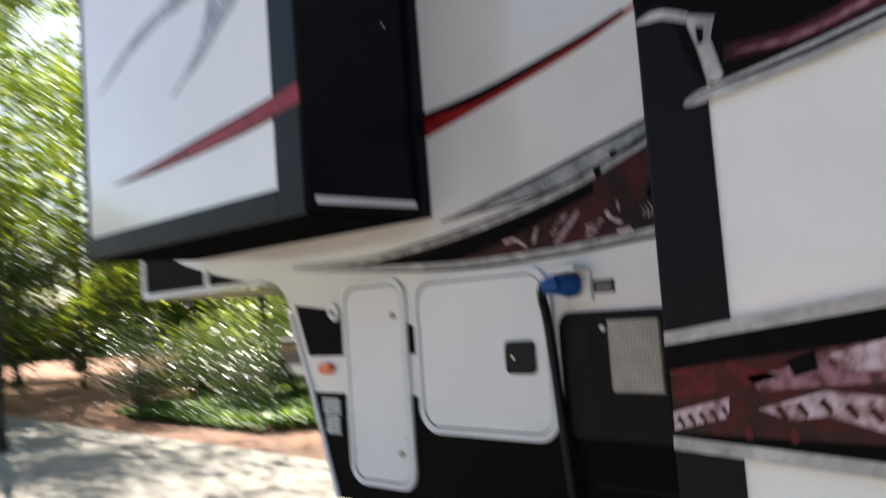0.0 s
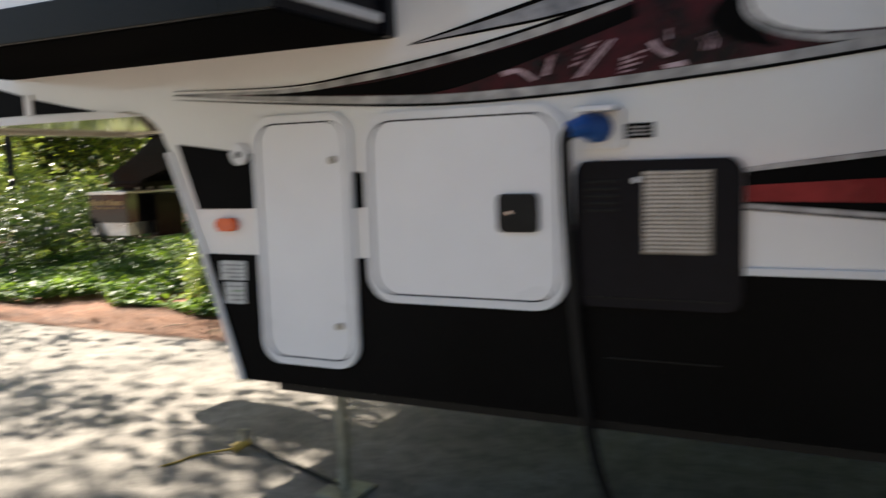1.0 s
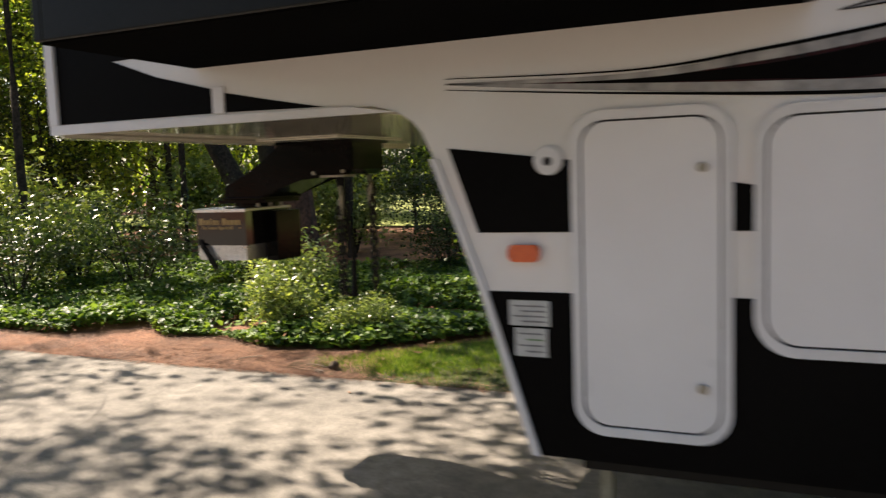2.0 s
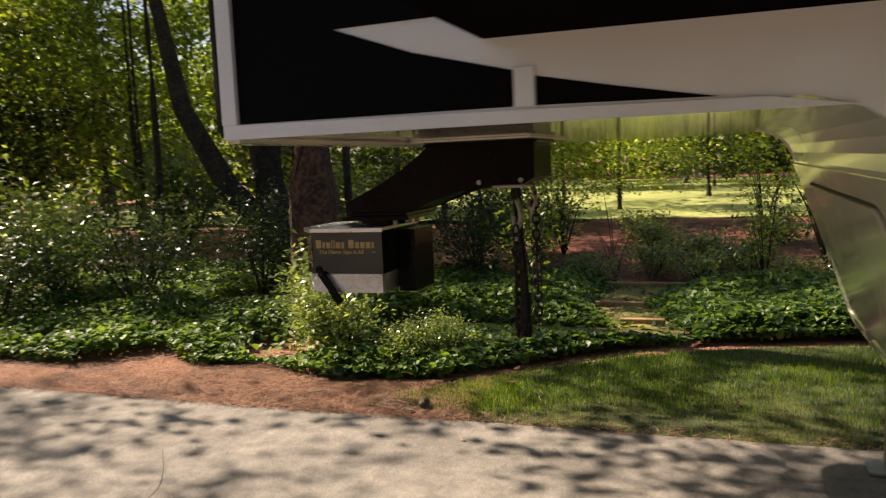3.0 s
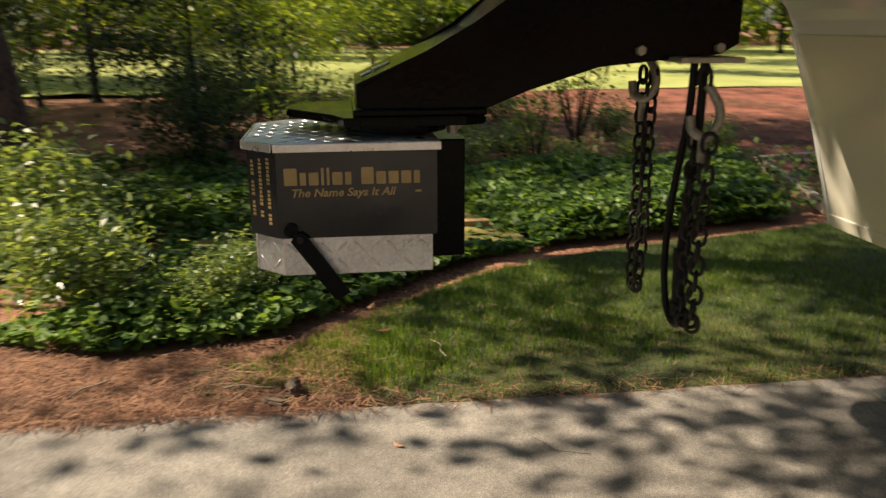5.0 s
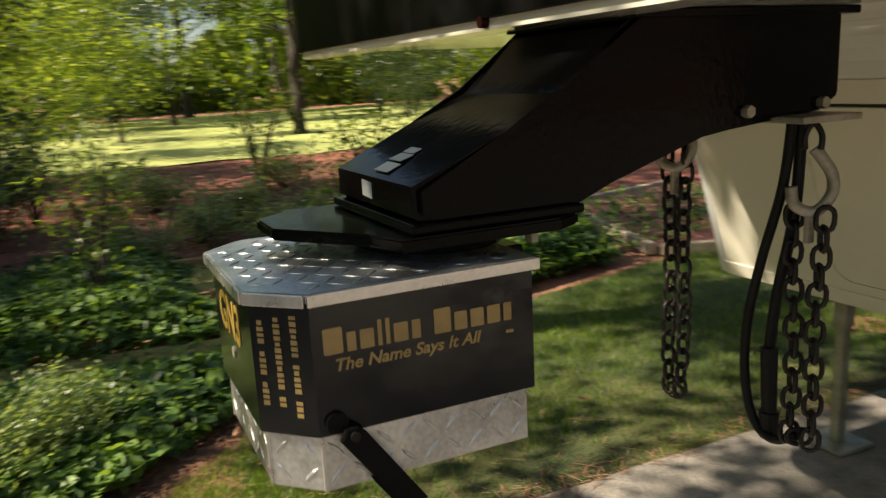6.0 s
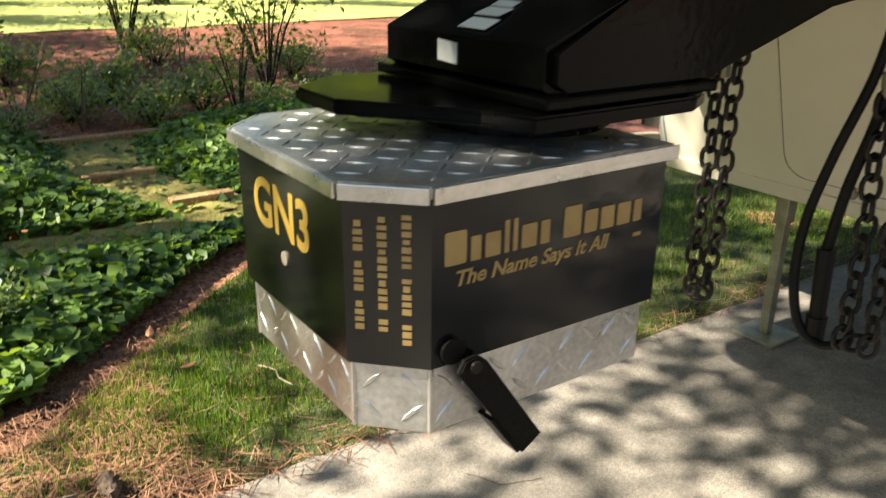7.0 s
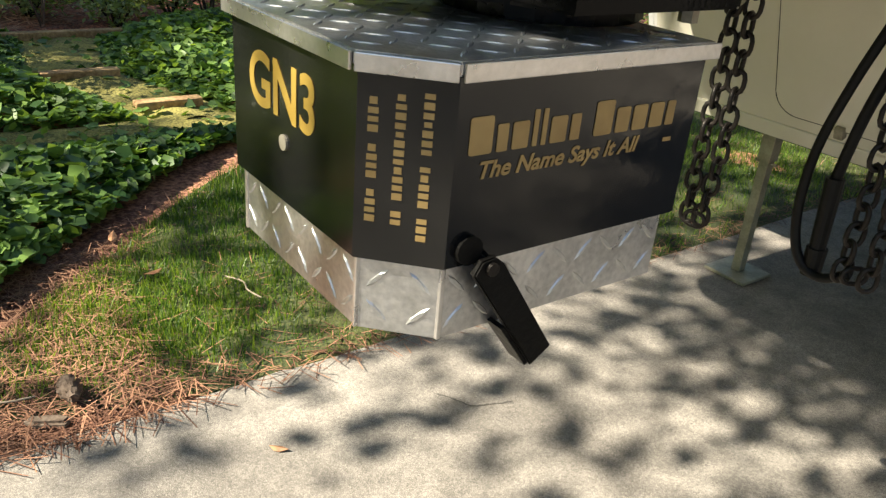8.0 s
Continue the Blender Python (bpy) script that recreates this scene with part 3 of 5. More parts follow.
# side graphics
X1 = W - 0.0005
decal("lower_black_field", prism([(-7.0, 0.556), (2.397, 0.556), (2.52, 0.955), (2.52, 0.966), (-7.0, 0.966)], "x", X1, X1 - 0.002), BLACKVINYL, "black lower side panel")
decal("black_wedge", prism([(2.545, 1.112), (2.62, 1.325), (2.31, 1.285), (1.90, 1.215), (1.90, 1.115)], "x", X1, X1 - 0.002), BLACKVINYL, "black tapering panel")
decal("white_ledge", box(W - 0.010, W, 0.50, 0.868, 0.953, 0.972, 0.002), FRAMEWHITE, "white rub rail")
decal("cap_black_field", prism([(3.954, 1.457), (3.954, 3.3), (3.42, 3.3), (3.42, 1.64), (3.72, 1.635), (3.55, 1.575), (3.346, 1.525), (3.346, 1.457)], "x", X1, X1 - 0.002), BLACKVINYL, "black panel on the overhang")
decal("cap_black_tip", prism([(3.304, 1.457), (3.304, 1.512), (3.15, 1.482), (2.98, 1.452)], "x", X1, X1 - 0.002), BLACKVINYL, "black pointed panel")
LOW = [(2.62, 1.483), (2.17, 1.444), (1.70, 1.414), (1.31, 1.418), (0.98, 1.438), (0.76, 1.455), (0.30, 1.50)]
TOP = [(2.62, 1.483), (2.17, 1.468), (1.90, 1.488), (1.62, 1.522), (1.38, 1.565), (1.17, 1.615), (0.98, 1.68), (0.80, 1.75), (0.30, 1.98)]
wave = decal("wave_field", band(TOP, LOW, X1, 0.002), BURGUNDY, "dark wine-red swoosh")
for line, w, m, x in ((LOW, 0.026, SILVER, 0.003), ([(y, z - 0.014) for y, z in LOW], 0.008, BLACKVINYL, 0.0035), (TOP, 0.024, SILVER, 0.003), ([(y, z + 0.013) for y, z in TOP], 0.008, BLACKVINYL, 0.0035)):
    part("wave_edge", stripe(line, w, X1, x), m, wave).matrix_parent_inverse = wave.matrix_world.inverted()


def sub(name, bm, mat, parent, label=""):
    ob = part(name, bm, mat, parent, label)
    ob.parent = None
    ob.parent = parent
    bpy.context.view_layer.update()
    ob.matrix_parent_inverse = parent.matrix_world.inverted()
    return ob


# soot-black ends of the swoosh round a smoky red middle
sub("wave_shadow", band([(2.3, 1.464), (1.90, 1.470), (1.62, 1.505), (1.38, 1.548), (1.17, 1.597), (1.12, 1.610)], [(2.3, 1.458), (1.90, 1.440), (1.70, 1.430), (1.55, 1.452), (1.34, 1.51), (1.12, 1.575)], X1, 0.0026), BLACKVINYL, wave)
sub("wave_shadow", band([(0.93, 1.69), (0.905, 1.62), (0.95, 1.55), (0.90, 1.50)], [(0.885, 1.69), (0.86, 1.62), (0.86, 1.55), (0.80, 1.475)], X1, 0.0026), BLACKVINYL, wave)


def printed(name, pts, mat, parent, x, label=""):
    """A flat printed shape with straight sides on a wall that faces -x."""
    return sub(name, prism(pts, "x", x, x - 0.0012), mat, parent, label)


def strip(p, q, w):
    d = Vector((q[0] - p[0], q[1] - p[1])).normalized() * w / 2
    return [(p[0] - d.y, p[1] + d.x), (q[0] - d.y * 0.6, q[1] + d.x * 0.6), (q[0] + d.y * 0.6, q[1] - d.x * 0.6), (p[0] + d.y, p[1] - d.x)]


# pale machine parts printed on the swoosh
XP = X1 - 0.0022
sub("printed_arc", band([(1.475, 1.473), (1.424, 1.476), (1.375, 1.446)], [(1.463, 1.459), (1.425, 1.466), (1.385, 1.441)], XP, 0.0012), ROSE, wave)
printed("printed_bar", [(1.359, 1.453), (1.340, 1.500), (1.324, 1.506), (1.345, 1.454)], ROSE, wave, XP)
printed("printed_piston", [(1.277, 1.442), (1.187, 1.528), (1.180, 1.531), (1.263, 1.443)], ROSE, wave, XP)
printed("printed_piston", [(1.258, 1.443), (1.177, 1.529), (1.172, 1.527), (1.250, 1.444)], ROSE, wave, XP)
for p, q, w in (((1.282, 1.472), (1.254, 1.483), 0.006), ((1.272, 1.488), (1.244, 1.499), 0.006), ((1.261, 1.502), (1.227, 1.514), 0.006), ((1.245, 1.515), (1.214, 1.526), 0.005),
                ((1.153, 1.479), (1.095, 1.496), 0.008), ((1.157, 1.468), (1.104, 1.481), 0.007), ((1.161, 1.457), (1.115, 1.466), 0.007), ((1.163, 1.447), (1.128, 1.451), 0.006)):
    printed("printed_rib", strip(p, q, w), ROSE, wave, XP)
printed("printed_hook", [(1.089, 1.512), (1.076, 1.520), (1.064, 1.500), (1.028, 1.480), (1.045, 1.473), (1.075, 1.493)], ROSE, wave, XP)
printed("printed_drop", strip((1.042, 1.541), (1.042, 1.515), 0.008), ROSE, wave, XP)
printed("printed_foot", [(1.054, 1.458), (1.007, 1.464), (0.999, 1.451), (1.051, 1.449)], ROSE, wave, XP)
for dy in (0.0, 0.013, 0.026):
    sub("printed_coil", band([(0.975 - dy, 1.516 + dy * 0.3), (0.962 - dy, 1.503), (0.967 - dy, 1.484)], [(0.971 - dy, 1.514 + dy * 0.3), (0.958 - dy, 1.503), (0.963 - dy, 1.483)], XP, 0.0012, 4), ROSE, wave)
# white eye inside the swoosh with a silver rim
eye = decal("white_eye", prism([(0.30, 1.70), *[(0.66 + 0.20 * math.cos(radians(a)) * 1.0, 1.585 + 0.085 * math.sin(radians(a))) for a in range(90, -91, -15)], (0.30, 1.50)], "x", X1, X1 - 0.0036), WHITE, "white tongue-shaped panel")
rim = [(0.30, 1.715), *[(0.66 + 0.213 * math.cos(radians(a)), 1.585 + 0.098 * math.sin(radians(a))) for a in range(90, -91, -15)], (0.30, 1.488)]
sub("eye_rim", stripe(rim[1:], 0.016, X1, 0.0042), SILVER, eye)
fang = decal("grey_fang", band([(1.741, 1.567), (1.519, 1.610), (1.310, 1.655), (1.093, 1.708), (0.904, 1.755), (0.80, 1.79)], [(1.741, 1.567), (1.520, 1.584), (1.341, 1.599), (1.148, 1.628), (1.000, 1.672), (0.866, 1.730), (0.80, 1.76)], X1, 0.002), GREYPRINT, "grey metallic fang stripe")
sub("fang_edge", stripe([(1.741, 1.568), (1.519, 1.612), (1.310, 1.657), (1.093, 1.711), (0.904, 1.758)], 0.011, X1, 0.003), BLACKVINYL, fang)
sub("fang_edge", stripe([(1.741, 1.566), (1.520, 1.583), (1.341, 1.598), (1.148, 1.627)], 0.007, X1, 0.003), BLACKVINYL, fang)
sub("fang_knot", prism([(1.112, 1.649), (1.085, 1.654), (1.091, 1.622), (1.110, 1.618)], "x", X1 - 0.002, X1 - 0.0032), BLACKVINYL, fang)
sub("fang_knot", prism([(1.056, 1.686), (1.033, 1.689), (1.034, 1.666), (1.049, 1.662)], "x", X1 - 0.002, X1 - 0.0032), BLACKVINYL, fang)
sub("fang_slot", band([(1.030, 1.677), (0.96, 1.697), (0.89, 1.727)], [(1.030, 1.668), (0.96, 1.688), (0.89, 1.720)], X1, 0.0032), BLACKVINYL, fang)
flick = decal("red_flick", band([(1.785, 1.952), (1.52, 1.972), (1.17, 2.03), (0.97, 2.075), (0.40, 2.25)], [(1.785, 1.872), (1.52, 1.925), (1.17, 2.0), (0.97, 2.06), (0.40, 2.245)], X1, 0.002), RED, "red flick with black upper edge")
sub("flick_edge", band([(1.785, 1.958), (1.52, 1.978), (1.17, 2.036), (0.97, 2.08)], [(1.785, 1.94), (1.52, 1.95), (1.17, 2.018), (0.97, 2.07)], X1, 0.003), BLACKVINYL, flick)
mid = decal("mid_band", prism([(0.868, 1.208), (0.30, 1.27), (0.30, 1.06), (0.868, 1.108)], "x", X1, X1 - 0.002), BLACKVINYL, "black band with red core")
sub("red_core", prism([(0.868, 1.165), (0.30, 1.19), (0.30, 1.12), (0.868, 1.128)], "x", X1 - 0.002, X1 - 0.003), RED, mid)
for za, zb in ((1.196, 1.256), (1.112, 1.066)):
    sub("silver_edge", prism([(0.868, za), (0.30, zb), (0.30, zb + 0.012), (0.868, za + 0.012)], "x", X1 - 0.002, X1 - 0.0035), SILVER, mid)


def hatch(name, y0, y1, z0, z1, r, label):
    """A baggage door: raised frame, dark seal and a plain skin."""
    door = tpart(name, ring(rounded(y0, y1, z0, z1, r), rounded(y0 + 0.022, y1 - 0.022, z0 + 0.022, z1 - 0.022, r - 0.018), "x", W - 0.014, W), FRAMEWHITE, label)
    bpy.context.view_layer.update()
    sub("skin", prism(rounded(y0 + 0.027, y1 - 0.027, z0 + 0.027, z1 - 0.027, r - 0.022), "x", W - 0.011, W - 0.001, 0.002), DOORWHITE, door)
    sub("seal", ring(rounded(y0 + 0.0215, y1 - 0.0215, z0 + 0.0215, z1 - 0.0215, r - 0.018), rounded(y0 + 0.028, y1 - 0.028, z0 + 0.028, z1 - 0.028, r - 0.023), "x", W - 0.008, W - 0.002), GASKET, door)
    return door


tall = hatch("baggage_door", 1.945, 2.305, 0.625, 1.395, 0.075, "tall narrow white baggage door")
for z in (1.257, 0.758):
    sub("latch", tube((W - 0.022, 2.008, z), (W - 0.010, 2.008, z), 0.011), ZINC, tall, "small chrome thumb latch")
wide = hatch("baggage_door", 1.300, 1.902, 0.840, 1.385, 0.085, "wide white baggage door")
lock = sub("lock_plate", prism(rounded(1.372, 1.486, 1.05, 1.152, 0.014), "x", W - 0.022, W - 0.011, 0.003), RUBBER, wide, "black square paddle lock")
sub("key_cylinder", tube((W - 0.026, 1.452, 1.102), (W - 0.022, 1.452, 1.102), 0.006), CHROME, wide)
marker = tpart("marker_lamp", prism(rounded(2.385, 2.462, 1.042, 1.084, 0.012), "x", W - 0.024, W, 0.006), AMBER, "amber side marker lamp")
bulb = tpart("vent_boss", prism(rounded(2.325, 2.395, 1.25, 1.32, 0.034), "x", W - 0.014, W, 0.004), FRAMEWHITE, "round white boss")
bpy.context.view_layer.update()
sub("hole", tube((W - 0.016, 2.36, 1.283), (W - 0.013, 2.36, 1.283), 0.011), GASKET, bulb)
for y0, y1, z0, z1 in ((2.365, 2.468, 0.882, 0.945), (2.372, 2.455, 0.805, 0.876)):
    st = tpart("sticker", box(W - 0.0042, W - 0.0025, y0, y1, z0, z1), LABELPAPER, "worn grey-white sticker")
    bpy.context.view_layer.update()
    for j in range(4):
        zz = z1 - 0.012 - j * (z1 - z0 - 0.012) / 4
        sub("print_bar", box(W - 0.005, W - 0.0042, y0 + 0.010, y1 - 0.010 - 0.02 * (j % 2), zz - 0.004, zz), LABELGREEN if z0 < 0.85 and j == 1 else PRINTGREY, st)
st = tpart("sticker", box(W - 0.003, W - 0.0006, 1.078, 1.148, 1.285, 1.322), BLACKVINYL, "small dark rating label")
bpy.context.view_layer.update()
for j in range(3):
    sub("print_bar", box(W - 0.0036, W - 0.003, 1.086, 1.140, 1.292 + 0.009 * j, 1.2965 + 0.009 * j), SILVER, st)

# furnace and water heater hatch
heater = tpart("heater_hatch", prism(rounded(0.870, 1.275, 0.862, 1.232, 0.035), "x", W - 0.016, W, 0.004), SLIDEBLACK, "black appliance access hatch")
bpy.context.view_layer.update()
grille = sub("grille", box(W - 0.020, W - 0.0161, 0.938, 1.102, 1.0, 1.205, 0.001), GRILLEBACK, heater, "beige louvred vent grille")
for j in range(20):
    z = 1.006 + j * 0.0101
    sub("slat", box(W - 0.0245, W - 0.020, 0.942, 1.098, z, z + 0.0052), GRILLE, heater)
for j in range(13):
    y = 0.944 + j * 0.0125
    sub("mesh_bar", box(W - 0.0235, W - 0.020, y, y + 0.0035, 1.004, 1.203), GRILLE, heater)
for j in range(5):
    z = 1.105 + j * 0.018
    sub("louvre", box(W - 0.020, W - 0.016, 1.165, 1.245, z, z + 0.007, 0.001), TRIMGREY, heater)
sub("knob", tube((W - 0.026, 1.117, 1.183), (W - 0.016, 1.117, 1.183), 0.008), FRAMEWHITE, heater)
sub("lower_seam", box(W - 0.018, W - 0.0161, 0.90, 1.245, 0.884, 0.888), TRIMGREY, heater)
tpart("lower_seam", box(W - 0.0045, W - 0.0026, 0.92, 1.20, 0.725, 0.728), TRIMGREY)

# shore power inlet
inlet = tpart("power_inlet", prism(rounded(1.152, 1.258, 1.262, 1.36, 0.008), "x", W - 0.012, W, 0.003), FRAMEWHITE, "white square power inlet")
bpy.context.view_layer.update()
flip = bmesh.new()
box(W - 0.082, W - 0.012, 1.158, 1.252, 1.352, 1.366, 0.004, flip)
sub("flip_lid", flip, FRAMEWHITE, inlet, "raised white lid")
sub("lid_recess", box(W - 0.074, W - 0.022, 1.170, 1.240, 1.3661, 1.3675), GRILLE, inlet)
cord = thing("power_cord", "thick black shore power cord with blue plug hanging from the inlet", "power cord", (W - 0.03, 1.27, 0))


def cord_part(name, bm, mat, label=""):
    ob = part(name, bm, mat, cord, label)
    ob.matrix_parent_inverse = Matrix.Translation((0.03 - W, -1.27, 0))
    return ob


cord_part("plug", tube((W - 0.0125, 1.205, 1.312), (W - 0.075, 1.232, 1.318), 0.034, 0.030, 16), BLUE, "blue twist-lock plug")
cord_part("locking_ring", tube((W - 0.026, 1.211, 1.3135), (W - 0.040, 1.217, 1.315), 0.0375, 0.037, 20), BLUE, "ridged blue locking ring")
cord_part("plug_neck", tube((W - 0.0752, 1.232, 1.318), (W - 0.105, 1.262, 1.310), 0.028, 0.019, 14), BLUE)
cord_part("strain_relief", tube((W - 0.098, 1.252, 1.312), (W - 0.088, 1.272, 1.294), 0.019, 0.0165, 12), RUBBER, "black rubber strain relief")
cord_part("cable", pipe([(W - 0.095, 1.252, 1.313), (W - 0.085, 1.275, 1.29), (W - 0.055, 1.285, 1.22), (W - 0.038, 1.286, 1.10), (W - 0.034, 1.280, 0.98), (W - 0.03, 1.27, 0.80), (W - 0.022, 1.25, 0.60), (W + 0.05, 1.22, 0.35), (W + 0.15, 1.1, 0.05), (W + 0.3, 0.8, 0.016), (W + 0.5, -0.4, 0.016)], 0.0145, 10), RUBBER, "thick black cable")

# bedroom slide-out
S1, Y0, Y1, ZB = 1.575, 1.80, 3.41, 1.592
bed = tpart("bedroom_slide", box(S1 + 0.004, W, Y0 + 0.004, Y1 - 0.004, ZB + 0.004, 3.0), SLIDEBLACK, "slide-out room with black rear face")
bpy.context.view_layer.update()
sub("side_panel", box(S1, S1 + 0.004, Y0 + 0.14, Y1 - 0.03, ZB + 0.095, 2.97), WHITE, bed, "glossy white side panel")
sub("corner_trim", box(S1 - 0.006, S1 + 0.01, Y0, Y0 + 0.14, ZB, 3.0, 0.004), TRIMGREY, bed, "dark corner trim")
sub("corner_trim", box(S1 - 0.006, S1 + 0.01, Y1 - 0.03, Y1, ZB, 3.0, 0.004), TRIMGREY, bed, "dark corner trim")
sub("sill_trim", box(S1 - 0.006, S1 + 0.01, Y0 + 0.14, Y1 - 0.03, ZB, ZB + 0.095, 0.004), TRIMGREY, bed, "dark lower trim")
sub("floor_edge", box(S1 + 0.04, W - 0.06, Y0 - 0.006, Y0 + 0.004, ZB + 0.03, ZB + 0.055, 0.002), FRAMEWHITE, bed, "white lower edge strip")
sub("wall_flange", box(W - 0.05, W - 0.001, Y0 - 0.016, Y0 + 0.004, ZB - 0.003, 3.0, 0.003), SLIDEBLACK, bed)
sub("slide_floor", box(S1 + 0.01, W - 0.002, Y0 + 0.004, Y1 - 0.004, ZB - 0.004, ZB + 0.003), UNDERBLACK, bed, "black slide floor")
sub("screw", tube((W - 0.16, Y0 - 0.004, 2.25), (W - 0.16, Y0 + 0.004, 2.25), 0.006), CHROME, bed)
sub("red_flick", band([(3.14, 1.883), (2.85, 1.905), (2.40, 1.945), (2.05, 1.975), (1.80, 2.0)], [(3.14, 1.883), (2.85, 1.878), (2.40, 1.887), (2.05, 1.905), (1.80, 1.93)], S1 - 0.001, 0.002), BLACKVINYL, bed, "black-tipped flick")
sub("red_flick", band([(2.93, 1.888), (2.40, 1.932), (2.05, 1.965), (1.795, 1.995)], [(2.93, 1.882), (2.40, 1.890), (2.05, 1.908), (1.795, 1.932)], S1 - 0.003, 0.0055), RED, bed, "red flick")
sub("grey_fang", band([(2.60, 2.13), (2.41, 2.26), (2.32, 2.37), (2.30, 2.50), (2.24, 2.70)], [(2.60, 2.13), (2.33, 2.235), (2.21, 2.31), (2.10, 2.37), (1.98, 2.52)], S1 - 0.0005, 0.002), GREYPRINT, bed, "grey fading fang")
sub("grey_fang", band([(3.25, 2.29), (3.02, 2.40), (2.80, 2.47), (2.58, 2.515), (2.25, 2.60)], [(3.25, 2.29), (2.91, 2.395), (2.66, 2.445), (2.46, 2.46), (2.20, 2.53)], S1 - 0.0005, 0.002), GREYPRINT, bed, "grey fading streak")

# main slide-out
S2, M0, MB = 1.272, 0.484, 0.915
main = tpart("main_slide", box(S2 + 0.004, W, -4.6, M0 - 0.004, MB + 0.004, 3.1), SLIDEBLACK, "large slide-out room with black end face")
bpy.context.view_layer.update()
sub("side_panel", box(S2, S2 + 0.004, -4.55, M0 - 0.105, MB + 0.02, 3.08), WHITE, main, "glossy white side panel")
sub("corner_trim", box(S2 - 0.006, S2 + 0.01, M0 - 0.105, M0, MB, 3.1, 0.003), SLIDEBLACK, main, "black corner trim")
sub("corner_flange", box(S2 + 0.01, S2 + 0.045, M0 - 0.003, M0 + 0.010, MB - 0.01, 3.1, 0.002), SLIDEBLACK, main, "black corner flange")
sub("sill_trim", box(S2 - 0.012, S2 + 0.01, -4.6, M0 - 0.1051, MB - 0.012, MB + 0.020, 0.003), FRAMEWHITE, main, "white lower sill")
XS = S2 - 0.0065
graphic = sub("graphic_band", prism([(M0, 1.205), (M0 - 0.4, 1.262), (-4.5, 1.60), (-4.5, 0.96), (M0 - 0.4, 1.012), (M0, 1.036)], "x", XS, XS - 0.002), BLACKVINYL, main, "black and wine-red graphic band")
sub("red_core", prism([(M0 - 0.004, 1.158), (0.385, 1.172), (0.20, 1.195), (-1.0, 1.24), (-1.0, 1.06), (0.2, 1.062), (M0 - 0.004, 1.062)], "x", XS - 0.002, XS - 0.003), BURGUNDY, main)
XR = XS - 0.003
printed("red_smoke", [(M0 - 0.006, 1.157), (0.385, 1.170), (0.31, 1.150), (0.389, 1.128), (M0 - 0.006, 1.113)], DEEPRED, main, XR)
printed("rose_cloud", [(0.36, 1.150), (0.312, 1.158), (0.241, 1.188), (0.10, 1.212), (-0.5, 1.25), (-0.5, 1.16), (0.179, 1.143), (0.269, 1.136), (0.34, 1.128)], MAUVE, main, XR)
printed("pale_smoke", [(0.243, 1.180), (0.17, 1.200), (-0.45, 1.24), (-0.45, 1.19), (0.177, 1.160), (0.222, 1.158)], ROSE, main, XR - 0.0012)
printed("machine_comb", [(M0 - 0.004, 1.094), (0.388, 1.118), (0.391, 1.089), (M0 - 0.004, 1.066)], ROSE, main, XR)
for j in range(5):
    y = M0 - 0.012 - 0.018 * j
    printed("comb_slot", strip((y, 1.086 + 0.0042 * j), (y - 0.010, 1.072 + 0.0042 * j), 0.0075), BURGUNDY, main, XR - 0.0012)
printed("machine_arm", [(0.346, 1.103), (0.254, 1.131), (0.180, 1.125), (-0.3, 1.118), (-0.3, 1.072), (0.185, 1.079), (0.250, 1.097), (0.303, 1.089)], ROSE, main, XR)
for j, (y, z) in enumerate(((0.318, 1.106), (0.290, 1.112), (0.258, 1.118), (0.226, 1.112), (0.196, 1.108), (0.164, 1.106), (0.130, 1.104), (0.094, 1.102))):
    printed("arm_slot", strip((y, z), (y - 0.012, z - 0.016), 0.010), BURGUNDY, main, XR - 0.0012)
printed("black_notch", [(0.300, 1.172), (0.262, 1.186), (0.258, 1.160), (0.290, 1.150)], BLACKVINYL, main, XR - 0.0012)
for y in (0.363, 0.299):
    printed("red_drop", rounded(y - 0.006, y + 0.006, 1.057, 1.077, 0.005, 3), DEEPRED, main, XR)
for za, zb, zc in ((1.196, 1.252, 1.59), (1.036, 1.012, 0.96)):
    sub("silver_edge", prism([(M0, za), (M0 - 0.4, zb), (-4.5, zc), (-4.5, zc + 0.022), (M0 - 0.4, zb + 0.022), (M0, za + 0.020)], "x", XS - 0.002, XS - 0.004), SILVER, main)
sub("upper_graphic", band([(M0, 1.80), (0.45, 1.76), (0.40, 1.735), (0.2, 1.78), (-0.5, 1.98)], [(M0, 1.728), (0.43, 1.722), (0.372, 1.585), (0.2, 1.605), (-0.5, 1.76)], XS, 0.002), BLACKVINYL, main, "black claw graphic")
sub("claw_rim", stripe([(M0 - 0.002, 1.710), (0.44, 1.712), (0.397, 1.694)], 0.014, XS - 0.002, 0.002), SILVER, main)
printed("silver_claw", [(0.402, 1.700), (0.353, 1.684), (0.363, 1.651), (0.348, 1.592), (0.360, 1.586), (0.374, 1.590), (0.384, 1.640)], SILVER, main, XS - 0.002)
printed("claw_slot", [(0.384, 1.676), (0.372, 1.672), (0.374, 1.650), (0.382, 1.648)], BLACKVINYL, main, XS - 0.0032)
sub("silver_edge", band([(0.415, 1.566), (0.386, 1.579), (0.25, 1.602), (0.128, 1.627), (-0.5, 1.765)], [(0.415, 1.562), (0.389, 1.558), (0.253, 1.576), (0.131, 1.599), (-0.5, 1.735)], XS - 0.0015, 0.0015), SILVER, main)
sub("edge_line", stripe([(0.39, 1.573), (0.25, 1.592), (0.128, 1.616), (-0.5, 1.755)], 0.006, XS - 0.003, 0.001), BLACKVINYL, main)
